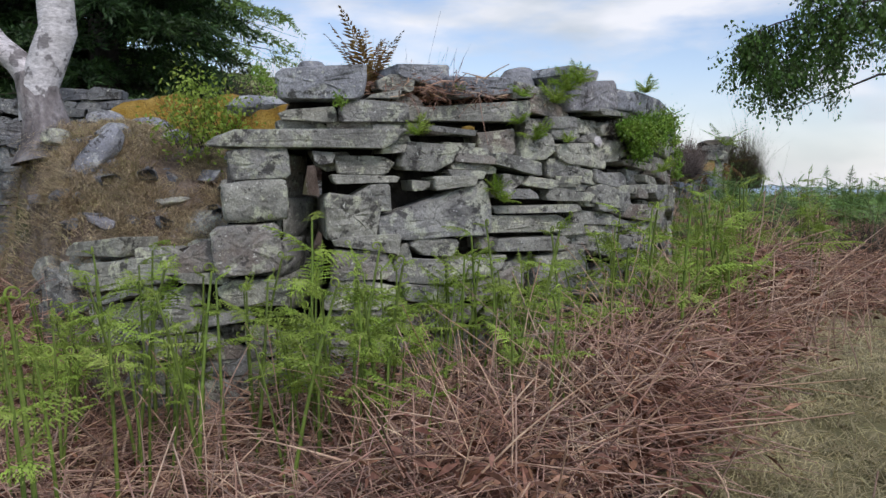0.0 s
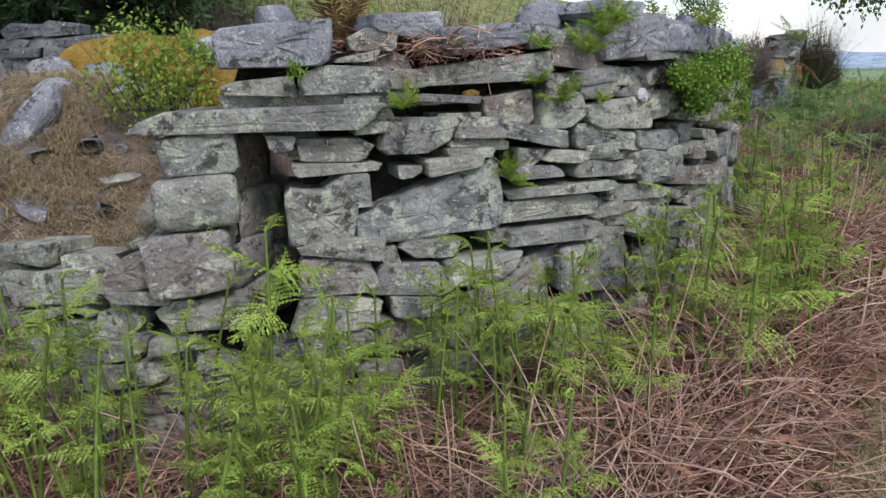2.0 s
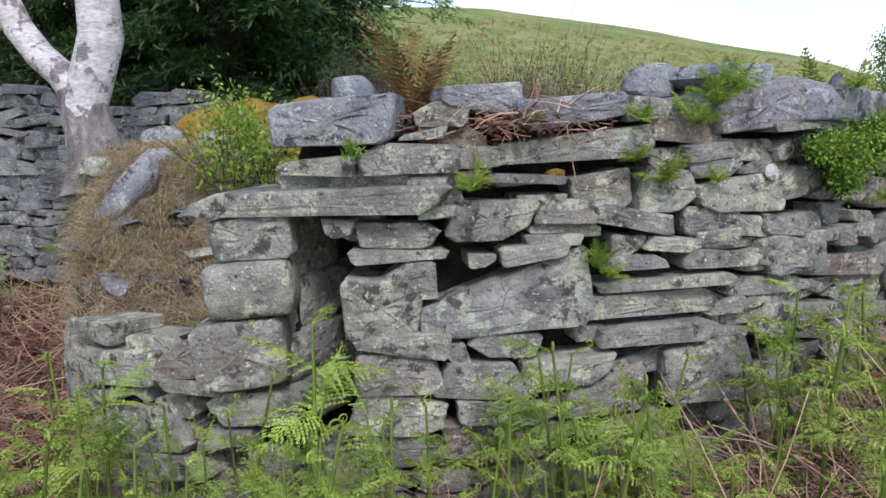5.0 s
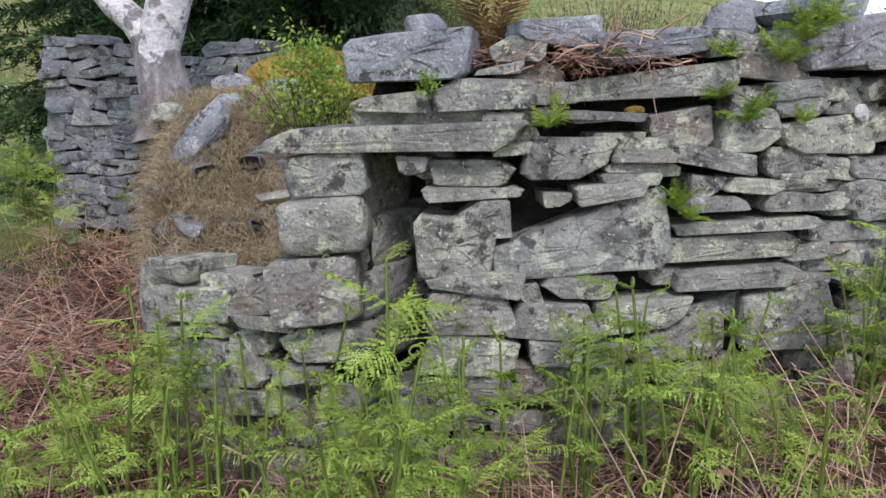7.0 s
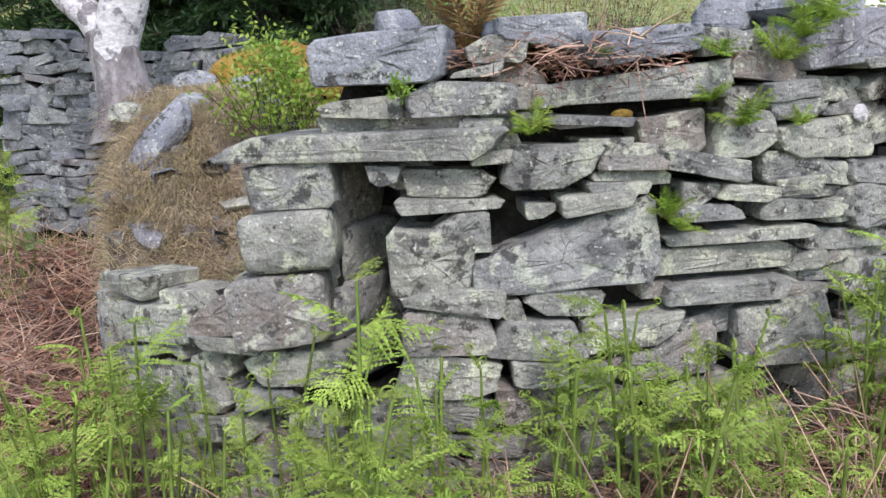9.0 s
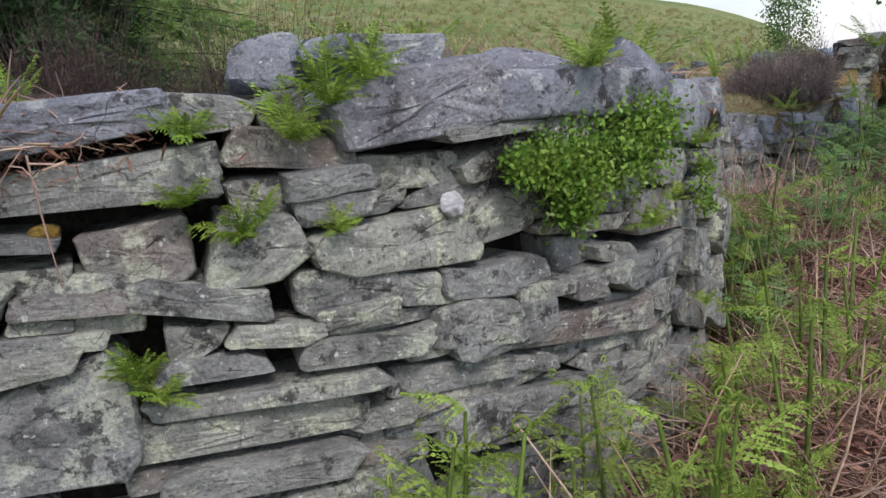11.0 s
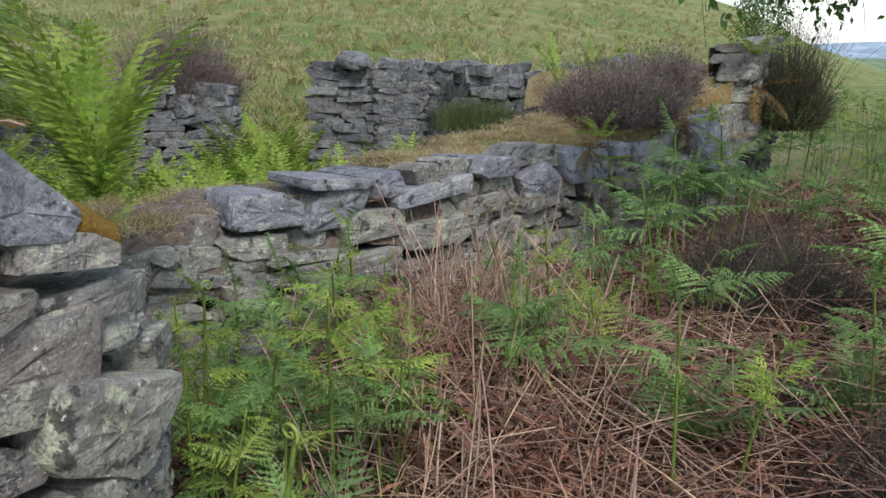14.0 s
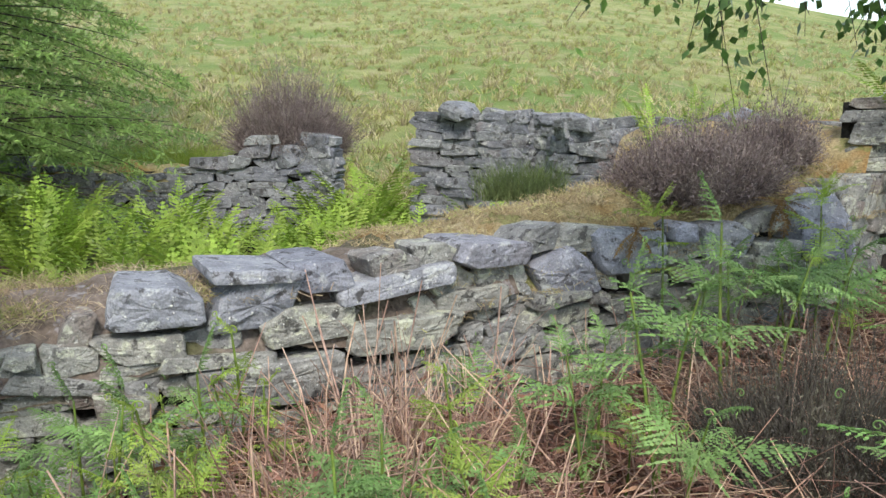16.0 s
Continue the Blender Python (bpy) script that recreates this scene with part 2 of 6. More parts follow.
FROND = material("bracken_leaf", [(0.23, 0.35, 0.055), (0.36, 0.50, 0.09), (0.48, 0.60, 0.15)], size=4, fine=30, relief=0, vary=0.3, rough=0.55, through_light=0.35)
# darker copy of FROND, with shade put into the leaf colour
FROND_DEEP = material("bracken_leaf_painted_shade", [(0.13, 0.25, 0.075), (0.23, 0.39, 0.12), (0.34, 0.49, 0.17)], size=4, fine=30, relief=0, vary=0.3, rough=0.55, through_light=0.3)
FERN = material("fern_leaf", [(0.19, 0.32, 0.04), (0.32, 0.47, 0.07), (0.43, 0.54, 0.12)], size=4, fine=30, relief=0, vary=0.3, rough=0.5, through_light=0.35)
BILBERRY = material("bilberry_leaf", [(0.10, 0.22, 0.03), (0.20, 0.36, 0.05), (0.34, 0.46, 0.09)], size=9, fine=30, relief=0, vary=0.35, island=True, rough=0.4, through_light=0.25)
HEATHER = material("heather_twig", [(0.14, 0.105, 0.10), (0.25, 0.20, 0.185), (0.38, 0.32, 0.29)], size=5, fine=30, relief=0, vary=0.5, island=True)
HEATHER_DARK = material("old_heather_twig", [(0.055, 0.035, 0.03), (0.11, 0.075, 0.065), (0.18, 0.13, 0.11)], size=5, fine=30, relief=0, vary=0.5, island=True)
HEATHER_GREEN = material("heather_shoot", [(0.09, 0.14, 0.05), (0.18, 0.23, 0.08)], size=6, fine=30, relief=0, vary=0.4, island=True)
MOSS = material("orange_moss", [(0.22, 0.13, 0.02), (0.40, 0.25, 0.04), (0.52, 0.36, 0.09)], size=9, fine=90, relief=1.0, relief_depth=0.02)
PALE_MOSS = material("straw_coloured_moss", [(0.28, 0.22, 0.10), (0.47, 0.38, 0.18), (0.62, 0.54, 0.34)], size=5, fine=80, patches=(0.42, 0.26, 0.09), patch_size=2.6, patch_at=0.53, spots=(0.27, 0.29, 0.09), spot_size=5, spot_at=0.57, relief=1.0, relief_depth=0.02)
BARK = material("birch_bark", [(0.50, 0.49, 0.47), (0.68, 0.67, 0.66), (0.80, 0.79, 0.78)], size=4, fine=30, relief=0.4, stretch=(1, 1, 2.5),
                spots=(0.16, 0.15, 0.145), spot_size=7.5, spot_at=0.54, vary=0.02)
BARK_BASE = material("rough_birch_bark", [(0.14, 0.12, 0.115), (0.28, 0.26, 0.25), (0.50, 0.48, 0.47)], size=9, fine=26, relief=1.0, stretch=(1, 1, 0.5), vary=0.05, relief_depth=0.04)
TWIG = material("dark_bark", [(0.035, 0.028, 0.024), (0.08, 0.065, 0.055)], size=6, fine=30, relief=0.5, vary=0.1)
BIRCH_LEAF = material("birch_leaf", [(0.05, 0.11, 0.03), (0.10, 0.20, 0.045), (0.16, 0.28, 0.07)], size=5, fine=30, relief=0, vary=0.4, island=True, rough=0.4, through_light=0.3)
NEEDLE_LIGHT = material("light_conifer_needles", [(0.22, 0.36, 0.10), (0.38, 0.55, 0.17), (0.50, 0.64, 0.24)], size=2, fine=30, relief=0, vary=0.35, island=True, rough=0.5, through_light=0.6)
NEEDLE = material("conifer_needles", [(0.02, 0.045, 0.015), (0.045, 0.095, 0.03), (0.10, 0.18, 0.055)], size=2, fine=30, relief=0, vary=0.5, island=True, rough=0.5, through_light=0.15)
# pale blue of the air's haze, painted into the hills' base colour
HILLS = material("haze_painted_hills", [(0.36, 0.50, 0.58), (0.44, 0.57, 0.64)], size=0.002, fine=0.02, relief=0, vary=0.0)
VALLEY = material("valley_fields", [(0.10, 0.17, 0.10), (0.25, 0.35, 0.16), (0.40, 0.46, 0.25)], size=0.011, fine=0.2, relief=0, vary=0.0, spots=(0.07, 0.13, 0.07), spot_size=0.03, spot_at=0.56)


# ---------------------------------------------------------------- helpers of the scene
def put_mesh(name, verts, faces, mat, parent=None, smooth=False):
    """One mesh object from vertices and faces, under parent if one is given."""
    me = bpy.data.meshes.new(name)
    me.from_pydata([tuple(v) for v in verts], [], [tuple(f) for f in faces])
    return put(name, me, mat, parent, smooth)


def put(name, me, mat, parent=None, smooth=False):
    if mat and not me.materials:
        me.materials.append(mat)
    if smooth:
        me.shade_smooth()
    ob = new(name, me)
    if parent:
        ob.parent = parent
    return ob


def quick_mesh(name, V, F):
    """A mesh from arrays: vertices (n, 3) and faces (m, 3 or 4)."""
    V, F = np.asarray(V, np.float32), np.asarray(F, np.int32)
    me = bpy.data.meshes.new(name)
    me.vertices.add(len(V))
    me.vertices.foreach_set("co", V.ravel())
    k = F.shape[1]
    me.loops.add(F.size)
    me.loops.foreach_set("vertex_index", F.ravel())
    me.polygons.add(len(F))
    me.polygons.foreach_set("loop_start", np.arange(0, F.size, k, dtype=np.int32))
    me.update(calc_edges=True)
    return me


def part(name, bm, mat, parent, label=""):
    me = bpy.data.meshes.new(name)
    bm.to_mesh(me)
    bm.free()
    ob = put(name, me, mat, parent)
    return tagged(ob, label)


def smoothstep(a, b, x):
    t = min(1.0, max(0.0, (x - a) / (b - a)))
    return t * t * (3 - 2 * t)


def curve_line(pts, n=16):
    """A smooth plan line through points: its places and its length at each."""
    p = [np.array(q, float) for q in pts]
    p = [2 * p[0] - p[1]] + p + [2 * p[-1] - p[-2]]
    o = []
    for i in range(1, len(p) - 2):
        a, b, c, d = p[i - 1:i + 3]
        for k in range(n):
            t = k / n
            o.append(0.5 * (2 * b + (c - a) * t + (2 * a - 5 * b + 4 * c - d) * t * t + (3 * b - a - 3 * c + d) * t ** 3))
    o.append(p[-2])
    o = np.array(o)
    return o, np.r_[0, np.cumsum(np.hypot(*np.diff(o, axis=0).T))]


def rise(x, y):
    """The height of the ground: a gentle slope, the hillside behind the ruin and the fall to the valley."""
    z = 0.1 * min(4.0, max(-1.5, x)) + 0.02 * (min(14.0, max(0.0, y)) - 1)
    dx, dy = x, y - 9.0
    r, az = math.hypot(dx, dy), math.degrees(math.atan2(dx, dy))
    slope = np.interp(az, HILL_AZ, HILL_SLOPE)
    z += slope * max(0.0, min(r, 75) - 5.5) * (1 if slope > 0 else smoothstep(5, 40, r))
    if az > -12:
        z -= 45 * smoothstep(60, 900, r) * smoothstep(-12, 6, az) * smoothstep(175, 120, az)
    z += 0.05 * noise.noise((x * 0.9, y * 0.9, 1.0)) + 0.5 * smoothstep(18, 60, r) * noise.noise((x * 0.06, y * 0.06, 4.0))
    bank = smoothstep(-1.6, -3.2, x) * smoothstep(3.6, 5.6, y) * smoothstep(14, 9, y)
    return z + 0.55 * bank


HILL_AZ = (-180, -120, -90, -60, -20, -8, 0, 6, 12, 40, 100, 180)
HILL_SLOPE = (0.02, 0.05, 0.11, 0.165, 0.165, 0.128, 0.092, 0.047, -0.02, -0.04, -0.03, 0.02)


# ---------------------------------------------------------------- ground, valley, far hills
def ring_sheet(name, radii, count, height, mat, centre=(1.0, 7.0), a0=0.0, a1=360.0):
    V, F = [], []
    closed = a1 - a0 >= 360
    for r in radii:
        for k in range(count):
            a = radians(a0 + (a1 - a0) * k / (count if closed else count - 1))
            x, y = centre[0] + r * math.sin(a), centre[1] + r * math.cos(a)
            V.append((x, y, height(x, y)))
    for i in range(len(radii) - 1):
        for k in range(count if closed else count - 1):
            j = (k + 1) % count
            F.append((i * count + k, (i + 1) * count + k, (i + 1) * count + j, i * count + j))
    ob = put(name, quick_mesh(name, V, F), mat, smooth=True)
    return ob


radii = [0.02] + [0.25 * i for i in range(1, 60)] + [15 * 1.09 ** i for i in range(1, 66)]
ground = tagged(ring_sheet("ground", radii, 220, rise, TURF), "rough hillside ground with turf and bracken litter", "ground", kind="structure")
ground.data.materials.append(LITTER_GROUND)
ground.data.materials.append(PATH_GRASS)
ground.data.materials.append(VALLEY)
for f in ground.data.polygons:
    x, y, _ = f.center
    wob = 0.5 * noise.noise((x, y, 7.0))
    edge = 2.2 * noise.noise((x * 0.3, y * 0.3, 2.0)) + 0.8 * noise.noise((x * 1.1, y * 1.1, 5.0))
    if math.hypot(x, y - 9) > 110 and x > -40:
        f.material_index = 3
    elif x - 0.78 - 0.5 * (y - 3) + 0.3 * wob > 0 and y < 6.0 + 1.6 * wob and x - 0.5 * (y - 3) < 3.2 + 2.2 * wob and y > -14 + 4 * wob:
        f.material_index = 2
    elif -4.6 + 0.4 * edge < x < 9 + edge and -3 + edge < y < 13 + wob:
        f.material_index = 1


def far_height(x, y):
    a = math.atan2(x, y)
    return -50 + smoothstep(3200, 3800, math.hypot(x, y)) * (58 + 24 * noise.noise((a * 7, 2.0, 0)) + 8 * noise.noise((a * 31, 5.0, 0)))


# far ridge; its distance haze comes from the HILLS colour
tagged(ring_sheet("backdrop", [3100 + 75 * i for i in range(11)], 240, far_height, HILLS), "hills on the horizon with blue haze in their colour", "hills", kind="structure")

# ---------------------------------------------------------------- dry-stone walls
rnd = random.Random(7)


def stone_mesh(w, h, d, taper=1.0, seed=0, round_by=0.0, flat=0.0):
    """An irregular split stone: x along the wall, z up, its face at y = 0, its body behind it.
    round_by: 0 angular to 1 rounded. flat: -1 keeps the base level, 1 the top, when it tapers."""
    r = random.Random(seed)
    lt, rt = 2 / (1 + taper), 2 * taper / (1 + taper)
    j = lambda q: r.uniform(-q, q)
    bias = -flat if flat else r.uniform(-0.3, 0.8)
    broken = r.choice((0, 1, 2, 3, 4)) if d < 0.5 else 4
    lean_by = 0.34 if d < 0.5 else 0.08
    slant = {-1: j(lean_by), 1: j(lean_by)}
    corners = []
    for i, (cx, cz) in enumerate(((-1, -1), (1, -1), (1, 1), (-1, 1))):
        tall = lt if cx < 0 else rt
        c = r.uniform(0.4, 0.7) if i == broken else r.uniform(0.06, 0.24)
        px, pz = cx * (1 + j(0.05)) + cz * slant[cx] * min(1.0, h / w + 0.1), cz * tall * (1 + j(0.07)) + bias * (tall - 1) * 1.0
        across = c * min(1.0, 1.6 * h / w + 0.1) * (1.3 if i == broken else 1.0)
        p, q = (px - cx * across, pz), (px, pz - cz * c * tall * 1.3)
        corners += [p, q] if cx * cz < 0 else [q, p]
    outline = []
    long_n = 5 if w > 0.18 else 3
    for i in range(8):
        (x0, z0), (x1, z1) = corners[i], corners[(i + 1) % 8]
        steps = (long_n if i in (3, 7) else 3) if i % 2 else 1
        step_at, step_by = r.random(), j(0.09)
        for k in range(steps):
            t = k / steps
            x, z = x0 + (x1 - x0) * t + j(0.015), z0 + (z1 - z0) * t + j(0.04)
            if i in (3, 7) and t > step_at:
                z += step_by * (1 - t)
            if round_by:
                q = 1 / max(1e-6, (abs(x) ** 3.4 + abs(z) ** 3.4) ** (1 / 3.4))
                x, z = x + (x * q - x) * round_by, z + (z * q - z) * round_by
            outline.append((x * w / 2, z * h / 2))
    n, m = len(outline), min(w, h)
    V, F = [], []
    edge = min(0.017, 0.14 * m) * (1 + 2.6 * round_by)
    sx, sz, sk = j(0.09), r.uniform(-0.15, 0.12), r.uniform(0, 6.28)
    # a flake split away from part of the face
    fa, fc, fd = r.uniform(0, 6.28), r.uniform(-0.1, 0.35) * m, r.uniform(0.0, 0.085) * m * (1 - 0.7 * round_by)

    def skin(x, z):
        off = x * math.cos(fa) * 0.5 + z * math.sin(fa)
        return sx * x + sz * z + (fd if off > fc else 0) + 0.014 * m * math.sin(sk + 9 * x / w)

    rings = ((d, 0.86, 0.02, 0), (edge * 1.6, 1.0, 0.012, 1), (edge * 0.4, 0.98 - 0.02 * round_by, 0.016, 1), (0.0, 0.93 - 0.07 * round_by, 0.018, 1),
             (-0.012 * m - edge * 0.5 * round_by, 0.66, 0.022, 1), (-0.018 * m - edge * 0.62 * round_by, 0.32, 0.026, 1))
    for y, scale, jit, lean in rings:
        for x, z in outline:
            px, pz = x * scale + j(jit) * m * 0.5, z * scale + j(jit) * m * 0.4
            V.append((px, y + j(jit) * m + lean * skin(px, pz), pz))
    for i in range(len(rings) - 1):
        for k in range(n):
            q = (k + 1) % n
            F.append((i * n + k, i * n + q, (i + 1) * n + q, (i + 1) * n + k))
    V.append((0, -0.018 * m - edge * 0.66 * round_by + skin(0, 0), 0))
    last = (len(rings) - 1) * n
    for k in range(n):
        F.append((last + k, last + (k + 1) % n, len(V) - 1))
    me = bpy.data.meshes.new("stone")
    me.from_pydata(V, [], F)
    if round_by > 0.2:
        me.shade_smooth()
    return me


class Wall:
    """A dry-stone wall along a plan line, its face on the right-hand side of the way along it."""

    def __init__(self, name, pts, label, mat, base=0.0):
        self.line, self.run = curve_line(pts)
        self.name, self.label, self.mat, self.base = name, label, mat, base
        self.boxes, self.stones = [], []
        self.thing = None
        self.seed = sum(ord(c) for c in name)

    def at(self, s):
        x = float(np.interp(s, self.run, self.line[:, 0]))
        y = float(np.interp(s, self.run, self.line[:, 1]))
        e = 0.06
        a = (np.interp(s - e, self.run, self.line[:, 0]), np.interp(s - e, self.run, self.line[:, 1]))
        b = (np.interp(s + e, self.run, self.line[:, 0]), np.interp(s + e, self.run, self.line[:, 1]))
        return x, y, math.atan2(b[1] - a[1], b[0] - a[0])

    def core(self, top, inset, thick, gap=None):
        """The packed middle of the wall: a closed body with its face set back by inset(s, z), and a gap(s, z) right through it."""
        ss = np.linspace(0, self.run[-1], int(self.run[-1] / 0.04) + 2)
        rows = 30
        V, F, empty = [], [], []
        for s in ss:
            x, y, a = self.at(s)
            nx, ny = math.sin(a), -math.cos(a)
            hi, lo = top(s), rise(x, y) - 0.3
            for k in range(rows):
                z = lo + (hi - lo) * k / (rows - 1)
                hole = bool(gap and gap(s, z))
                q = thick - 0.01 if hole else inset(s, z) + 0.02 * noise.noise((s * 6, z * 6, 2))
                V.append((x - nx * q, y - ny * q, z))
                empty.append(hole)
            for k in reversed(range(rows)):
                z = lo + (hi - lo) * k / (rows - 1)
                V.append((x - nx * thick, y - ny * thick, z))
                empty.append(bool(gap and gap(s, z)))
        m = 2 * rows
        for i in range(len(ss) - 1):
            for k in range(m):
                q = (k + 1) % m
                f = (i * m + k, (i + 1) * m + k, (i + 1) * m + q, i * m + q)
                if not all(empty[v] for v in f):
                    F.append(f)
        F.append(tuple(range(m)))
        F.append(tuple((len(ss) - 1) * m + k for k in reversed(range(m))))
        # the core's dark colour deepens the shade in the joints
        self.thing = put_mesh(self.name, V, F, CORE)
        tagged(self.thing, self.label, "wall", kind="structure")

    def lay(self, s, z, w, h, tilt=0.0, taper=1.0, depth=0.22, out=0.0, mat=None, turn=0.0, round_by=0.0, flat=0.0):
        self.seed += 1
        fit = 0.97 if mat == BOULDER else 1.01
        me = stone_mesh(w * fit, h * (fit + 0.04), depth, min(3.2, max(0.4, taper)), self.seed, round_by, flat)
        self.place(me, s, z, tilt, out + 0.022 * math.sin(2.4 * self.seed), mat, turn + 3 * math.sin(1.7 * self.seed))
        self.boxes.append((s - w / 2, s + w / 2, z - h / 2, z + h / 2))

    def place(self, me, s, z, tilt=0.0, out=0.0, mat=None, turn=0.0):
        x, y, a = self.at(s)
        nx, ny = math.sin(a), -math.cos(a)
        self.stones.append((me, pose(x + nx * out, y + ny * out, z, 0, -tilt, math.degrees(a) + turn), mat or self.mat))

    def fill(self, s0, s1, top, lo=(0.04, 0.1), wide=(0.1, 0.3), out=-0.045, slot=None, keep=0.42):
        """Courses of smaller stones wherever no large one lies."""
        r = random.Random(self.seed)
        shapes = [stone_mesh(1, 1, 1, r.uniform(0.6, 1.5), 900 + self.seed * 17 + i) for i in range(14)]
        made = {}
        s = s0
        z = self.base
        ztop = max(top(s0 + (s1 - s0) * i / 30) for i in range(31))
        while z < ztop:
            h = r.uniform(*lo)
            s = s0 + r.uniform(-0.1, 0)
            while s < s1:
                w = r.uniform(*wide)
                c, zc = s + w / 2, z + h / 2 + r.uniform(-0.01, 0.01)
                s += w
                if c > s1 or zc > top(c) or (slot and slot(c, zc)):
                    continue
                x, y, _ = self.at(c)
                if zc < rise(x, y) - 0.05:
                    continue
                covered = 0.0
                for a, b, d, e in self.boxes:
                    covered += max(0, min(b, c + w / 2) - max(a, c - w / 2)) * max(0, min(e, zc + h / 2) - max(d, zc - h / 2))
                if covered > keep * w * h:
                    continue
                key = (round(w / 0.06), round(h / 0.02), r.randrange(3))
                if key not in made:
                    made[key] = stone_mesh(key[0] * 0.06 * 1.03, key[1] * 0.02 * 1.08, 0.2, r.uniform(0.6, 1.6), 4000 + self.seed + len(made))
                self.place(made[key], c, zc, r.gauss(0, 5), out + r.uniform(-0.035, 0.025), None, r.gauss(0, 5))
            z += h * 0.97

    def build(self):
        """Each stone a piece of its own under the wall."""
        for i, (me, m, mat) in enumerate(self.stones):
            if not me.materials:
                me.materials.append(mat)
            ob = new("stone", me)
            ob.parent = self.thing
            ob.matrix_basis = m
            if me.materials[0] != mat:
                ob.material_slots[0].link = "OBJECT"
                ob.material_slots[0].material = mat


FRONT = Wall("wall_front", [(-2.55, 4.95), (-2.1, 4.5), (-1.7, 4.25), (-1.25, 4.13), (-0.9, 4.15), (-0.3, 4.33), (0.2, 4.64), (0.65, 4.97), (0.96, 5.35),
                            (1.2, 5.7), (1.36, 6.2), (1.44, 6.65), (1.5, 7.05), (1.38, 7.4), (0.9, 7.75)],
             "ruined dry-stone wall of grey-green slate with a rounded corner", SLATE, base=-0.1)
SIDE = Wall("wall_side", [(0.2, 7.7), (0.85, 8.6), (1.35, 9.4), (1.95, 10.6), (2.7, 11.65), (2.97, 12.2), (3.15, 12.8)],
            "low ruined dry-stone wall topped with moss and heather", SLATE, base=0.1)
BACK = Wall("wall_back", [(-6.2, 11.9), (-4.6, 12.6), (-3.4, 13.15), (-2.35, 13.7)], "low dry-stone back wall with moss on top", FARSLATE, base=0.3)
PIER = Wall("wall_pier", [(-1.35, 14.1), (-0.9, 14.15), (-0.35, 14.15)], "square pier of stacked slates at the end of a wall", FARSLATE, base=0.3)
REAR = Wall("wall_rear", [(-0.3, 14.3), (0.2, 14.0), (0.55, 13.5), (1.6, 13.35), (3.1, 13.1)], "dry-stone wall of thin slates along the back", FARSLATE, base=0.3)
CORNER = Wall("wall_corner", [(2.78, 12.62), (2.95, 12.63), (3.14, 12.68), (3.22, 12.9), (3.22, 13.3)], "corner pile of squared stones at the end of the side wall", SLATE, base=1.0)
OLD = Wall("wall_left", [(-4.3, 5.9), (-3.9, 5.95), (-3.2, 6.1), (-2.6, 6.2), (-1.6, 6.1)], "tumbled dry-stone wall behind the birch", FARSLATE, base=0.6)


def lay(wall, *numbers, **more):
    wall.lay(*numbers, **more)


def front_top(s):
    return float(np.interp(s, (0, 0.6, 1.5, 1.78, 1.84, 2.02, 2.1, 2.7, 3.2, 3.9, 4.3, 5.0, 5.6, 6.0, 7.0), (0.5, 0.7, 0.86, 0.93, 1.27, 1.29, 1.6, 1.68, 1.72, 1.72, 1.62, 1.52, 1.44, 1.3, 1.1)))


def slot(s, z):
    return 2.1 < s < 2.34 and 0.45 < z < 1.33


def side_top(s):
    return float(np.interp(s, (0, 0.8, 1.3, 2.8, 4.6, 5.04, 5.14, 6.0), (0.95, 1.04, 1.16, 1.2, 1.26, 1.32, 1.34, 1.36)))


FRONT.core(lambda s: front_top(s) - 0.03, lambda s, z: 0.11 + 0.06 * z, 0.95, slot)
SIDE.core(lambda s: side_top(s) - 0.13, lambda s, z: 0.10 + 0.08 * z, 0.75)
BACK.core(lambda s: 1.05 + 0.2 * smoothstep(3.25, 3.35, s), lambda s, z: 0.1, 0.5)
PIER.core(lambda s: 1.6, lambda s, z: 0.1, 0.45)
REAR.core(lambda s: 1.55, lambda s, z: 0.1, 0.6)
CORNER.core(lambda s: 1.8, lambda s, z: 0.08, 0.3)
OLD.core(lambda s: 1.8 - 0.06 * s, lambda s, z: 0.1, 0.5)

lay(FRONT, 2.19, 1.37, 0.88, 0.085, 0, 1.2, depth=0.45, out=0.06, flat=-1)
lay(FRONT, 2.27, 1.64, 0.45, 0.16, 2, 1.2, depth=0.45, mat=BOULDER, round_by=0.12)
lay(FRONT, 2.21, 1.49, 0.27, 0.06, 1, 1.6)
lay(FRONT, 2.53, 1.51, 0.34, 0.10, 1, 0.8)
lay(FRONT, 2.58, 1.59, 0.16, 0.03, 4, 2.5)
lay(FRONT, 2.77, 1.51, 0.15, 0.07, 1, 0.9)
lay(FRONT, 3.11, 1.66, 0.45, 0.10, 5, 0.7, depth=0.45, mat=BOULDER, round_by=0.12)
lay(FRONT, 2.79, 1.71, 0.29, 0.09, -6, 2.0, depth=0.45, mat=BOULDER, round_by=0.12)
lay(FRONT, 3.10, 1.53, 0.62, 0.09, 3, 1.7)
lay(FRONT, 3.88, 1.66, 0.46, 0.17, 5, 1.0, depth=0.45, mat=BOULDER, round_by=0.12)
lay(FRONT, 3.82, 1.77, 0.30, 0.09, -1, 1.1, depth=0.45, mat=BOULDER, round_by=0.12)
lay(FRONT, 3.64, 1.50, 0.21, 0.06, 4, 0.9)
lay(FRONT, 3.65, 1.44, 0.19, 0.06, 3, 0.7)
lay(FRONT, 3.22, 1.38, 0.22, 0.12, 1, 1.3)
lay(FRONT, 3.47, 1.37, 0.20, 0.15, -1, 0.9)
lay(FRONT, 3.82, 1.33, 0.48, 0.13, -1, 1.6)
lay(FRONT, 2.90, 1.42, 0.16, 0.02, 2, 0.8)
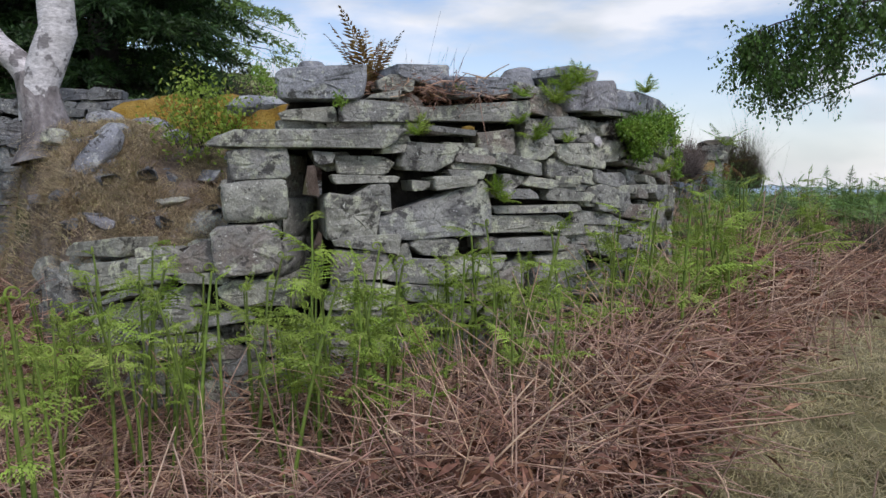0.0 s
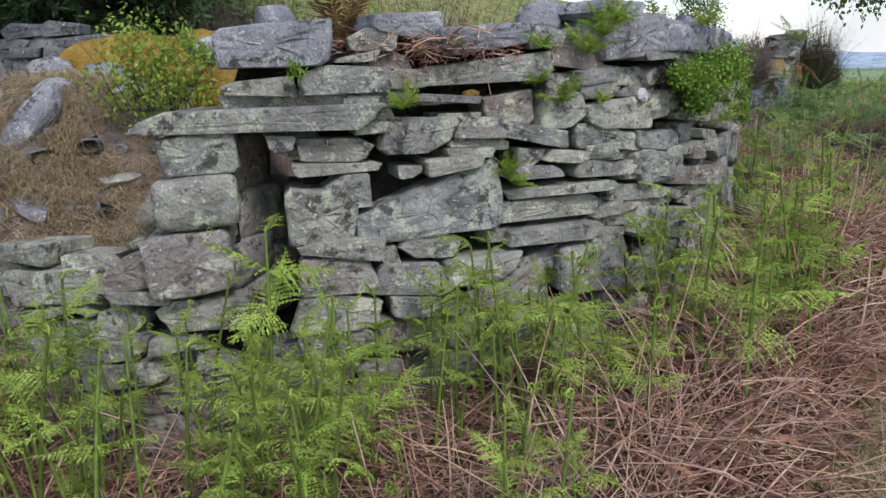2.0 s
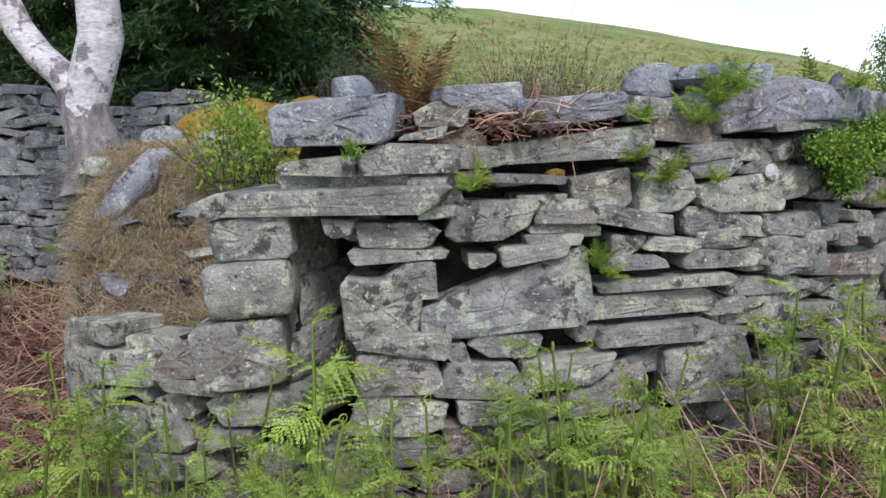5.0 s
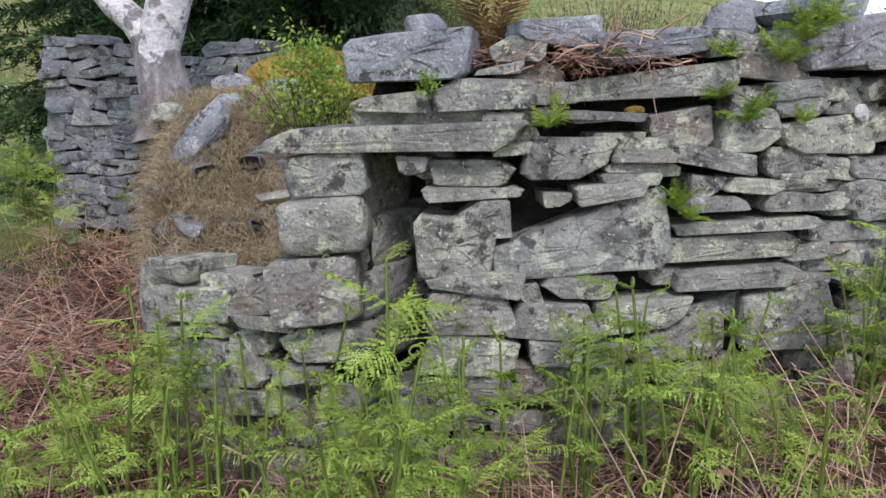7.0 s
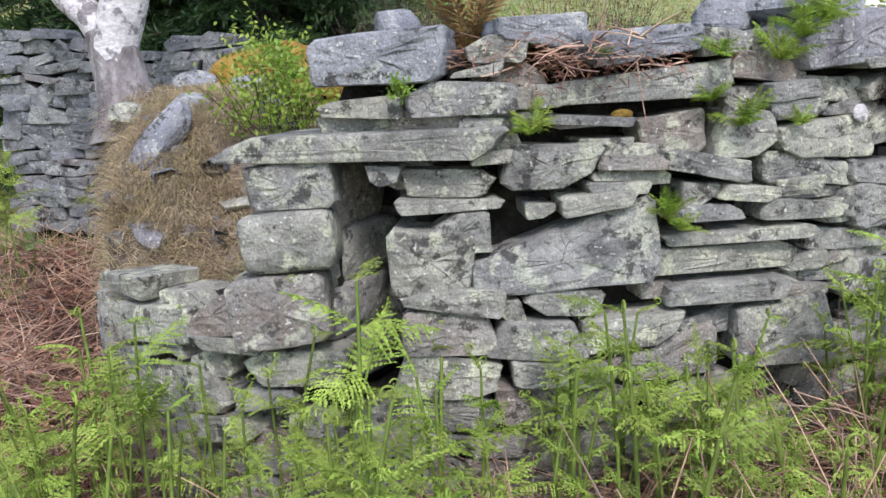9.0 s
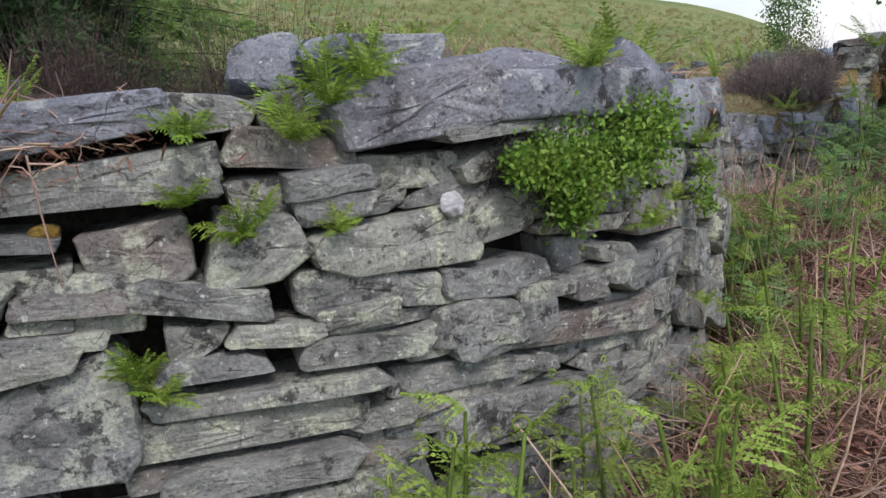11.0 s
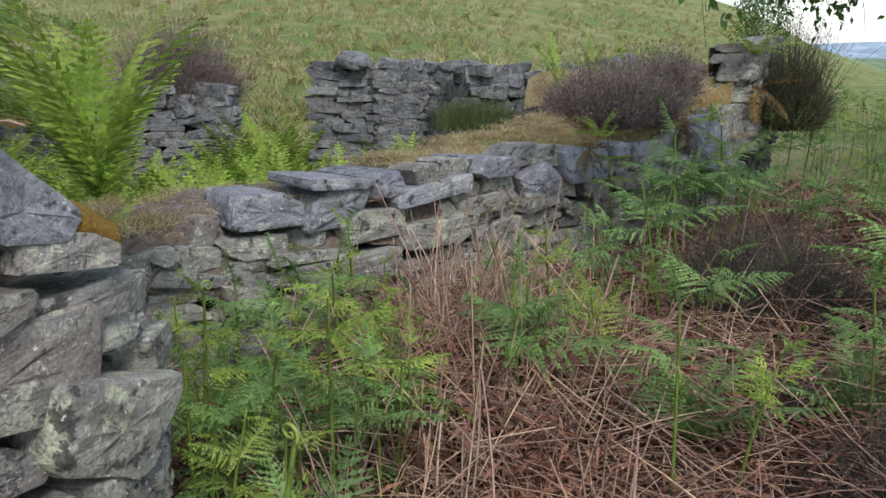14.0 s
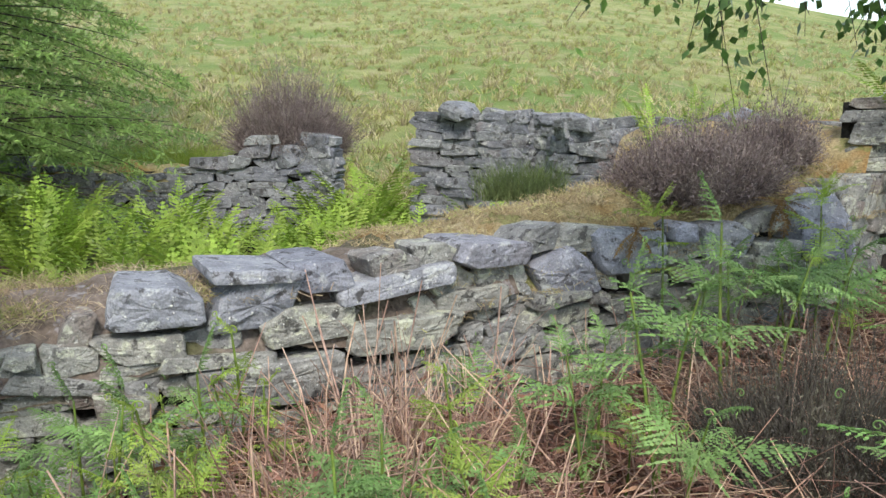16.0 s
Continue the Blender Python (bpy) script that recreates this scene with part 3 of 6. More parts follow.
lay(FRONT, 2.94, 1.43, 0.28, 0.03, -4, 1.0)
lay(FRONT, 3.00, 1.34, 0.18, 0.06, -0, 0.9)
lay(FRONT, 2.81, 1.29, 0.30, 0.14, -2, 1.0)
lay(FRONT, 2.66, 1.37, 0.11, 0.05, 1, 1.0)
lay(FRONT, 2.60, 1.43, 0.15, 0.04, -1, 1.0)
lay(FRONT, 2.63, 1.33, 0.14, 0.04, 3, 0.9)
lay(FRONT, 2.48, 1.25, 0.28, 0.09, -1, 1.0)
lay(FRONT, 2.28, 1.28, 0.10, 0.06, 5, 0.7)
lay(FRONT, 2.49, 1.18, 0.34, 0.04, 1, 0.7)
lay(FRONT, 2.78, 1.15, 0.10, 0.05, 1, 0.8)
lay(FRONT, 2.96, 1.17, 0.25, 0.06, 4, 0.7)
lay(FRONT, 3.02, 1.25, 0.13, 0.03, -5, 0.6)
lay(FRONT, 3.04, 1.21, 0.21, 0.04, -2, 1.0)
lay(FRONT, 3.09, 1.29, 0.24, 0.04, -3, 0.9)
lay(FRONT, 3.15, 1.24, 0.14, 0.05, -4, 0.7)
lay(FRONT, 2.42, 1.00, 0.27, 0.21, -2, 0.9, depth=0.5)
lay(FRONT, 2.51, 1.09, 0.21, 0.13, -1, 1.0)
lay(FRONT, 2.87, 0.985, 0.62, 0.20, 0, 2.8, depth=0.5, flat=-1)
lay(FRONT, 2.49, 0.87, 0.33, 0.07, -6, 2.0)
lay(FRONT, 2.86, 0.84, 0.25, 0.09, -5, 1.0)
lay(FRONT, 2.47, 0.76, 0.30, 0.14, -1, 0.9)
lay(FRONT, 2.76, 0.72, 0.30, 0.12, -5, 1.1)
lay(FRONT, 2.68, 0.82, 0.09, 0.07, -5, 1.3)
lay(FRONT, 3.09, 0.73, 0.35, 0.11, 3, 0.9)
lay(FRONT, 3.22, 0.61, 0.39, 0.13, 5, 2.2)
lay(FRONT, 3.68, 0.66, 0.41, 0.23, -3, 1.2)
lay(FRONT, 3.44, 0.84, 0.46, 0.07, -1, 1.2)
lay(FRONT, 3.43, 0.95, 0.56, 0.09, -0, 1.0)
lay(FRONT, 3.47, 1.03, 0.53, 0.04, 1, 1.1)
lay(FRONT, 3.35, 1.11, 0.24, 0.05, 0, 1.0)
lay(FRONT, 3.32, 1.17, 0.13, 0.08, -2, 0.9)
lay(FRONT, 3.34, 1.27, 0.29, 0.07, -12, 1.0)
lay(FRONT, 3.67, 1.25, 0.26, 0.10, -0, 0.9)
lay(FRONT, 3.69, 1.18, 0.21, 0.06, 1, 1.0)
lay(FRONT, 3.50, 1.17, 0.21, 0.05, -6, 1.0)
lay(FRONT, 3.89, 1.21, 0.17, 0.08, -7, 1.0)
lay(FRONT, 3.70, 1.10, 0.30, 0.06, -2, 0.6)
lay(FRONT, 3.89, 1.08, 0.19, 0.08, 2, 1.4)
lay(FRONT, 4.14, 1.19, 0.30, 0.09, 2, 0.9)
lay(FRONT, 4.12, 1.06, 0.37, 0.11, 0, 1.1)
lay(FRONT, 3.96, 0.97, 0.38, 0.07, -4, 0.8)
lay(FRONT, 1.95, 0.63, 0.33, 0.12, -0, 1.0)
lay(FRONT, 2.47, 0.61, 0.32, 0.15, -4, 0.7)
lay(FRONT, 2.46, 0.47, 0.31, 0.13, 8, 0.8)
lay(FRONT, 2.85, 0.60, 0.35, 0.08, -7, 1.0)
lay(FRONT, 2.88, 0.48, 0.50, 0.13, -4, 0.9)
lay(FRONT, 3.33, 0.45, 0.31, 0.14, -1, 1.2)
lay(FRONT, 3.55, 0.31, 0.26, 0.20, -6, 1.0)
lay(FRONT, 4.09, 0.57, 0.41, 0.17, -9, 1.5)
lay(FRONT, 1.65, 0.80, 0.24, 0.14, 9, 1.2)
lay(FRONT, 1.24, 0.70, 0.56, 0.14, 8, 0.9)
lay(FRONT, 1.33, 0.47, 0.64, 0.20, 11, 0.8)
lay(FRONT, 1.70, 0.70, 0.26, 0.05, 0, 1.2)
lay(FRONT, 1.62, 0.48, 0.17, 0.08, 13, 0.7)
lay(FRONT, 1.55, 0.36, 0.42, 0.10, 13, 0.7)
lay(FRONT, 1.06, 0.55, 0.54, 0.05, 14, 0.5)
lay(FRONT, 1.56, 0.60, 0.19, 0.09, 6, 1.6)
lay(FRONT, 1.83, 0.51, 0.21, 0.06, 5, 0.8)
lay(FRONT, 1.975, 1.255, 0.29, 0.145, 5, 1.15, depth=0.5, out=0.04, round_by=0.1, turn=9)
lay(FRONT, 1.965, 1.07, 0.31, 0.19, 3, 1.1, depth=0.5, out=0.065, round_by=0.35, turn=8)
lay(FRONT, 1.925, 0.845, 0.33, 0.225, 3, 0.95, depth=0.5, out=0.05, round_by=0.08, turn=8)
lay(FRONT, 4.42, 1.29, 0.35, 0.04, -5, 1.3)
lay(FRONT, 4.36, 1.14, 0.39, 0.05, -0, 1.6)
lay(FRONT, 4.03, 1.20, 0.22, 0.07, -7, 0.8)
lay(FRONT, 4.43, 1.00, 0.62, 0.09, -5, 1.6)
lay(FRONT, 4.02, 1.10, 0.27, 0.11, -9, 0.9)
lay(FRONT, 4.13, 0.96, 0.35, 0.04, -15, 1.4)
lay(FRONT, 4.24, 0.79, 0.65, 0.15, -9, 1.1)
lay(FRONT, 4.09, 1.58, 0.33, 0.03, 1, 0.7)
lay(FRONT, 4.65, 0.51, 0.46, 0.19, -16, 1.1, depth=0.3, round_by=0.1)
lay(FRONT, 4.16, 1.66, 0.30, 0.13, -3, 1.1, depth=0.45, mat=BOULDER, round_by=0.3)
lay(FRONT, 4.48, 1.65, 0.38, 0.14, -4, 1.0, depth=0.45, mat=BOULDER, round_by=0.25)
lay(FRONT, 4.83, 1.62, 0.28, 0.16, -7, 1.1, depth=0.45, mat=BOULDER, round_by=0.3)
lay(FRONT, 5.13, 1.55, 0.30, 0.20, -9, 0.8, depth=0.45, mat=BOULDER, round_by=0.3)
lay(FRONT, 5.51, 1.54, 0.39, 0.17, -7, 0.9, depth=0.45, mat=BOULDER, round_by=0.3)
lay(FRONT, 5.79, 1.52, 0.28, 0.16, -36, 0.8, depth=0.4, mat=BOULDER, round_by=0.15)
lay(FRONT, 5.89, 1.42, 0.25, 0.08, -10, 0.8)
lay(FRONT, 4.87, 1.50, 0.32, 0.08, -8, 1.2)
lay(FRONT, 4.90, 1.40, 0.28, 0.11, -6, 1.0)
lay(FRONT, 4.67, 1.51, 0.15, 0.08, -8, 1.4)
lay(FRONT, 4.85, 1.27, 0.34, 0.13, -5, 1.2)
lay(FRONT, 4.78, 1.11, 0.54, 0.11, -4, 1.5)
lay(FRONT, 4.99, 1.03, 0.34, 0.12, -13, 1.3)
lay(FRONT, 5.31, 1.37, 0.34, 0.07, -5, 1.3)
lay(FRONT, 5.33, 1.29, 0.36, 0.05, -5, 1.1)
lay(FRONT, 5.22, 1.19, 0.42, 0.10, -10, 1.2)
lay(FRONT, 5.35, 1.03, 0.48, 0.16, -11, 0.9, flat=-1)
lay(FRONT, 5.42, 0.82, 0.55, 0.19, -19, 1.1)
lay(FRONT, 5.56, 1.42, 0.32, 0.06, -9, 1.1)
lay(FRONT, 5.64, 1.34, 0.34, 0.07, -8, 1.3)
lay(FRONT, 5.71, 1.19, 0.50, 0.21, -8, 1.5, round_by=0.15)
lay(FRONT, 5.96, 1.00, 0.34, 0.21, -22, 1.3, round_by=0.15)
lay(FRONT, 5.79, 0.73, 0.42, 0.20, -24, 1.0)
lay(FRONT, 6.05, 0.78, 0.30, 0.18, -12, 1.2)
lay(FRONT, 4.42, 1.11, 0.13, 0.05, -7, 0.7)
lay(FRONT, 4.63, 0.99, 0.28, 0.12, -10, 0.8, depth=0.3, round_by=0.1)
lay(FRONT, 4.78, 1.01, 0.19, 0.09, -15, 1.6)
lay(FRONT, 4.55, 1.19, 0.20, 0.05, -9, 1.3)
lay(SIDE, 1.30, 1.13, 0.35, 0.16, -2, 0.9, depth=0.4, mat=BOULDER, round_by=0.15)
lay(SIDE, 1.67, 1.10, 0.33, 0.21, 0, 0.9, depth=0.4, mat=BOULDER, round_by=0.15)
lay(SIDE, 1.68, 1.21, 0.37, 0.05, -5, 0.8, depth=0.4, mat=BOULDER, round_by=0.15)
lay(SIDE, 1.94, 1.17, 0.26, 0.13, 1, 1.0, depth=0.4, mat=BOULDER, round_by=0.15)
lay(SIDE, 2.29, 1.10, 0.59, 0.09, 4, 1.1, depth=0.4, mat=BOULDER, round_by=0.15)
lay(SIDE, 2.81, 1.17, 0.42, 0.11, -5, 0.9, depth=0.4, mat=BOULDER, round_by=0.15)
lay(SIDE, 1.89, 0.98, 0.40, 0.15, -2, 0.9)
lay(SIDE, 2.31, 0.88, 0.53, 0.14, -2, 1.1)
lay(SIDE, 1.72, 0.77, 0.59, 0.17, -2, 1.2)
lay(SIDE, 1.52, 0.89, 0.42, 0.05, -4, 0.7)
lay(SIDE, 3.18, 0.91, 0.35, 0.06, 1, 0.5)
lay(SIDE, 2.91, 0.72, 0.37, 0.14, 2, 1.3)
lay(SIDE, 3.62, 1.10, 0.46, 0.22, -5, 1.0, depth=0.4, mat=BOULDER, round_by=0.15)
lay(SIDE, 3.94, 1.17, 0.18, 0.10, -9, 1.0, depth=0.4, mat=BOULDER, round_by=0.15)
lay(SIDE, 4.23, 1.10, 0.34, 0.19, -2, 1.0, depth=0.4, mat=BOULDER, round_by=0.15)
lay(SIDE, 4.55, 1.01, 0.29, 0.13, -2, 1.0)
lay(SIDE, 4.99, 1.12, 0.54, 0.37, -2, 1.5, depth=0.4, mat=BOULDER, round_by=0.15)
lay(SIDE, 4.06, 0.95, 0.33, 0.12, -8, 1.0)
lay(SIDE, 3.72, 0.91, 0.21, 0.13, -2, 0.8)
lay(SIDE, 4.69, 0.91, 0.22, 0.09, -2, 1.2)
lay(SIDE, 1.16, 0.75, 0.19, 0.12, -10, 0.8)
lay(SIDE, 0.84, 0.99, 0.10, 0.05, 4, 0.8)
lay(SIDE, 3.23, 1.02, 0.35, 0.22, 2, 1.8, depth=0.4, mat=BOULDER, round_by=0.15)
# the collapsed end of the front wall and the cheeks of its slot
lay(FRONT, 1.02, 0.82, 0.46, 0.08, 4, 1.4, depth=0.25, out=0.02)
lay(FRONT, 0.62, 0.56, 0.34, 0.22, -14, 1.1)
lay(FRONT, 0.34, 0.64, 0.26, 0.15, -22, 0.8, out=0.02)
lay(FRONT, 0.78, 0.66, 0.22, 0.09, -6, 0.7)
lay(FRONT, 0.45, 0.36, 0.30, 0.17, -5, 0.9)
for z, h, turn, out in ((0.60, 0.20, 68, -0.25), (0.79, 0.19, 74, -0.27), (0.98, 0.21, 66, -0.26), (1.19, 0.22, 76, -0.25)):
    lay(FRONT, 2.13, z, 0.36, h, 2, 1.0, depth=0.3, out=out, turn=turn - 8, round_by=0.3)
lay(FRONT, 2.17, 0.66, 0.28, 0.30, 3, 1.0, depth=0.2, out=-0.42, turn=30, round_by=0.4)
lay(FRONT, 2.16, 0.95, 0.24, 0.28, 3, 1.0, depth=0.2, out=-0.46, turn=30, round_by=0.3)
lay(FRONT, 2.33, 1.27, 0.20, 0.09, 6, 0.8, depth=0.3, out=-0.12)
lay(FRONT, 4.12, 1.36, 0.22, 0.12, 4, 0.9, out=-0.03)
lay(FRONT, 3.52, 1.46, 0.20, 0.11, -3, 1.1, out=-0.03)
lay(FRONT, 3.1, 1.30, 0.2, 0.10, 2, 1.1, out=-0.04)
FRONT.fill(0, 6.9, front_top, slot=slot)
SIDE.fill(0, 5.9, side_top, wide=(0.12, 0.34), lo=(0.06, 0.13))
BACK.fill(0, 9, lambda s: 1.12 + 0.08 * math.sin(s * 2.3) + (0.22 if s > 3.3 else 0), wide=(0.16, 0.46), lo=(0.06, 0.13), out=0.0)
PIER.fill(0, 9, lambda s: 1.66, wide=(0.25, 0.6), lo=(0.06, 0.12), out=0.0)
REAR.fill(0, 9, lambda s: 1.62, wide=(0.15, 0.45), lo=(0.06, 0.13), out=0.0)
for z, h, w in ((1.17, 0.14, 0.34), (1.31, 0.12, 0.3), (1.42, 0.08, 0.33), (1.50, 0.07, 0.3), (1.61, 0.14, 0.31), (1.72, 0.07, 0.36), (1.80, 0.07, 0.3)):
    lay(CORNER, 0.19 + 0.03 * math.sin(z * 40), z, w, h, 2, 1.1, depth=0.3)
CORNER.fill(0, 9, lambda s: 1.82, lo=(0.07, 0.14), wide=(0.16, 0.32), out=0.0)
OLD.fill(0, 9, lambda s: 1.92 - 0.08 * s + 0.05 * math.sin(s * 5), wide=(0.1, 0.34), lo=(0.045, 0.1), out=0.0)
for wall in (FRONT, SIDE, BACK, PIER, REAR, CORNER, OLD):
    wall.build()

# ---------------------------------------------------------------- plants: builders
rng = np.random.default_rng(11)


def unit(a):
    return a / np.maximum(1e-9, np.linalg.norm(a, axis=-1, keepdims=True))


def blades(base, way, length, width, fold=0.0):
    """Pointed leaves or needles: one diamond each."""
    n = len(base)
    way = unit(way)
    side = unit(np.cross(way, rng.normal(size=(n, 3))))
    L, W = np.broadcast_to(length, n)[:, None], np.broadcast_to(width, n)[:, None]
    mid = base + way * L * 0.45
    V = np.stack([base, mid - side * W / 2, base + way * L, mid + side * W / 2], 1)
    V[:, 2, 2] -= fold * L[:, 0]
    return V.reshape(-1, 3), np.arange(4 * n).reshape(n, 4)


def strands(base, way, length, radius, droop=0.0, seg=3, wob=0.0, taper=0.4):
    """Thin three-sided stems that bend down by droop along their length."""
    n = len(base)
    way = unit(way)
    u = unit(np.cross(way, rng.normal(size=(n, 3))))
    v = np.cross(way, u)
    L, R = np.broadcast_to(length, n), np.broadcast_to(radius, n)
    D = np.broadcast_to(droop, n)
    bend = rng.normal(size=(n, 3)) * wob
    V = np.zeros((n, seg + 1, 3, 3))
    for k in range(seg + 1):
        t = k / seg
        c = base + way * (L * t)[:, None] + bend * (L * t * t)[:, None]
        c[:, 2] -= D * L * t * t
        r = R * (1 - (1 - taper) * t)
        for q in range(3):
            a = 2 * math.pi * q / 3
            V[:, k, q] = c + (u * math.cos(a) + v * math.sin(a)) * r[:, None]
    idx = np.arange(n * (seg + 1) * 3).reshape(n, seg + 1, 3)
    F = [np.stack([idx[:, k, q], idx[:, k, (q + 1) % 3], idx[:, k + 1, (q + 1) % 3], idx[:, k + 1, q]], -1).reshape(-1, 4) for k in range(seg) for q in range(3)]
    return V.reshape(-1, 3), np.concatenate(F)


def join(*pieces):
    V, F, k = [], [], 0
    for v, f in pieces:
        V.append(v)
        F.append(f + k)
        k += len(v)
    return np.concatenate(V), np.concatenate(F)


def tube(points, radii, sides=7):
    """A tapered limb along points."""
    P = np.array(points, float)
    V, F = [], []
    for i, p in enumerate(P):
        d = P[min(i + 1, len(P) - 1)] - P[max(i - 1, 0)]
        d = d / np.linalg.norm(d)
        u = np.cross(d, (0.3, 0.9, 0.1))
        u /= np.linalg.norm(u)
        v = np.cross(d, u)
        for k in range(sides):
            a = 2 * math.pi * k / sides
            V.append(p + (u * math.cos(a) + v * math.sin(a)) * radii[i] * (1 + 0.06 * math.sin(3 * a + i)))
    for i in range(len(P) - 1):
        for k in range(sides):
            F.append((i * sides + k, i * sides + (k + 1) % sides, (i + 1) * sides + (k + 1) % sides, (i + 1) * sides + k))
    return np.array(V), np.array(F)


def frond(L, W, pairs, cells, bow, seed, shape="triangle"):
    """A feathery frond in its own space: its rib along x, toothed side leaves on both sides, bowed down by bow."""
    r = np.random.default_rng(seed)
    V, F = [], []
    for i in range(pairs):
        t = (i + 0.6) / pairs
        full = W * ((1 - t) ** 0.85 + 0.03 if shape == "triangle" else max(0.05, math.sin(math.pi * (0.12 + 0.86 * t)) ** 0.8))
        for side in (-1, 1):
            if r.random() < 0.06:
                continue
            ln = full * r.uniform(0.72, 1.12)
            a = radians(r.uniform(54, 74))
            w = L / pairs * 1.22
            for c in range(cells):
                q0, q1 = c / cells, (c + 1.15) / cells
                half = 0.5 * w * (1.05 - 0.75 * (c + 0.5) / cells)
                pts = []
                for q, off in ((q0, 0), ((q0 + q1) / 2, half), (q1, 0), ((q0 + q1) / 2, -half)):
                    x = L * t + ln * q * math.cos(a) + off * math.sin(a)
                    y = side * (ln * q * math.sin(a) - off * math.cos(a) * 0.4)
                    z = -bow * L * (x / L) ** 2 - 0.35 * ln * q * q + r.uniform(-0.004, 0.004)
                    pts.append((x, y, z))
                F.append(tuple(range(len(V), len(V) + 4)))
                V += pts
    k = len(V)
    for i in range(5):
        x = L * i / 4
        z = -bow * L * (i / 4) ** 2
        V += [(x, -0.0018, z), (x, 0.0018, z)]
    for i in range(4):
        F.append((k + 2 * i, k + 2 * i + 1, k + 2 * i + 3, k + 2 * i + 2))
    return np.array(V), np.array(F)


def curl(size, turns, seed):
    """A rolled tip of an opening frond."""
    pts, rad = [], []
    for i in range(15):
        t = i / 14
        a = 0.4 + t * turns * 2 * math.pi
        r = size * (1 - 0.75 * t)
        pts.append((size - r * math.cos(a) * 0.9, 0.003 * math.sin(9 * t + seed), r * math.sin(a)))
        rad.append(0.0035 * (1 - 0.5 * t) * size / 0.02)
    return tube(pts, rad, 5)


def moved(m, piece):
    v, f = piece
    M = np.array(m)
    return v @ M[:3, :3].T + M[:3, 3], f


def bracken(seed, h, leaf, open_by=1.0, detail=(14, 8), bare=False):
    """One bracken plant: an upright stem with half-open feathery fronds and rolled tips."""
    r = random.Random(seed)
    plant = new("bracken")
    lean = (r.uniform(-0.12, 0.12), r.uniform(-0.12, 0.12))
    path = [(lean[0] * h * t * t, lean[1] * h * t * t, h * t) for t in [i / 6 for i in range(7)]]
    put("stem", quick_mesh("stem", *tube(path, [0.0068 * (0.5 + h) * (1 - 0.55 * i / 6) for i in range(7)], 6)), STEM, plant, True)
    tiers = 1 if bare else r.choice((2, 3, 3))
    yaw = r.uniform(0, 360)
    for k in range(tiers):
        t = 1 - 0.14 * k - 0.03 * r.random() if k else 1.0
        at = (lean[0] * h * t * t, lean[1] * h * t * t, h * t)
        size = open_by * (0.10 + 0.055 * k) * r.uniform(0.8, 1.25)
        yaw += r.uniform(60, 110)
        for s in ((0, 180) if k else (0,)):
            f = frond(size, size * 0.5, *detail, r.uniform(0.05, 0.45), seed * 31 + k * 7 + s)
            m = pose(*at, 0, 0, yaw + s + r.uniform(-20, 20)) @ pose(0, 0, 0, r.uniform(-25, 25), -r.uniform(5, 45) if k else -r.uniform(30, 75), 0)
            blade = put("frond", quick_mesh("frond", *moved(m, f)), leaf, plant)
            if r.random() < 0.75:
                tipm = m @ pose(size * 0.97, 0, -0.3 * size * 0.2, 0, 30, 0)
                put("rolled_tip", quick_mesh("rolled_tip", *moved(tipm, curl(0.013, 1.1, seed))), leaf, blade)
    if r.random() < 0.8:
        put("rolled_tip", quick_mesh("rolled_tip", *moved(pose(*path[-1], 0, r.uniform(-80, -50), yaw), curl(0.02, 1.2, seed))), leaf, plant)
    return plant


def fern(seed, L, count, leaf, spread=(25, 70), width=0.2, name="fern", cells=2):
    """A tuft of arching fronds from one crown."""
    r = random.Random(seed)
    plant = new(name)
    for k in range(count):
        size = L * r.uniform(0.65, 1.1)
        f = frond(size, size * width, 22, cells, r.uniform(0.15, 0.6), seed * 13 + k, "lance")
        m = pose(0, 0, 0, 0, 0, 360 * k / count + r.uniform(-20, 20)) @ pose(0, 0, 0, r.uniform(-20, 20), -r.uniform(*spread), 0)
        put("frond", quick_mesh("frond", *moved(m, f)), leaf, plant)
    return plant


def bush(name, at, size, count, twig_mat, leaf_mat, label, category, leaf=(0.012, 0.004), twig=0.0016, lean=0.62, leaves=1.0):
    """A low shrub of many fine twigs with small leaves along them."""
    sx, sy, sz = size
    a, tip = rng.uniform(0, 2 * math.pi, count), np.arccos(rng.uniform(0.12, 1, count))
    base = np.stack([np.cos(a) * np.sin(tip) * sx * 0.36, np.sin(a) * np.sin(tip) * sy * 0.36, np.zeros(count) - 0.05], 1)
    goal = np.stack([np.cos(a) * np.sin(tip) * sx * 0.5, np.sin(a) * np.sin(tip) * sy * 0.5, np.cos(tip) * sz], 1)
    way = goal - base + rng.normal(size=(count, 3)) * 0.13 * sz
    lump = np.array([1 + 0.42 * noise.noise((math.cos(q) * 1.6 + at[0], math.sin(q) * 1.6 + at[1], e * 2)) for q, e in zip(a, tip)])
    L = np.linalg.norm(way, axis=1) * rng.uniform(0.45, 1.1, count) * lump
    way = unit(way)
    thing = new(name)
    thing.location = at
    put("brushwood", quick_mesh("brushwood", *strands(base, way, L, twig, 0.05, 3, 0.16)), twig_mat, thing)
    n = int(count * 11 * leaves)
    pick = rng.integers(0, count, n)
    t = rng.uniform(0.05, 1.0, n)
    p = base[pick] + way[pick] * (L[pick] * t)[:, None] + rng.normal(size=(n, 3)) * 0.02 * sz
    put("foliage", quick_mesh("foliage", *blades(p, way[pick] + rng.normal(size=(n, 3)) * 0.8, rng.uniform(0.7, 1.4, n) * leaf[0], leaf[1])), leaf_mat, thing)
    tagged(thing, label, category)
    return thing


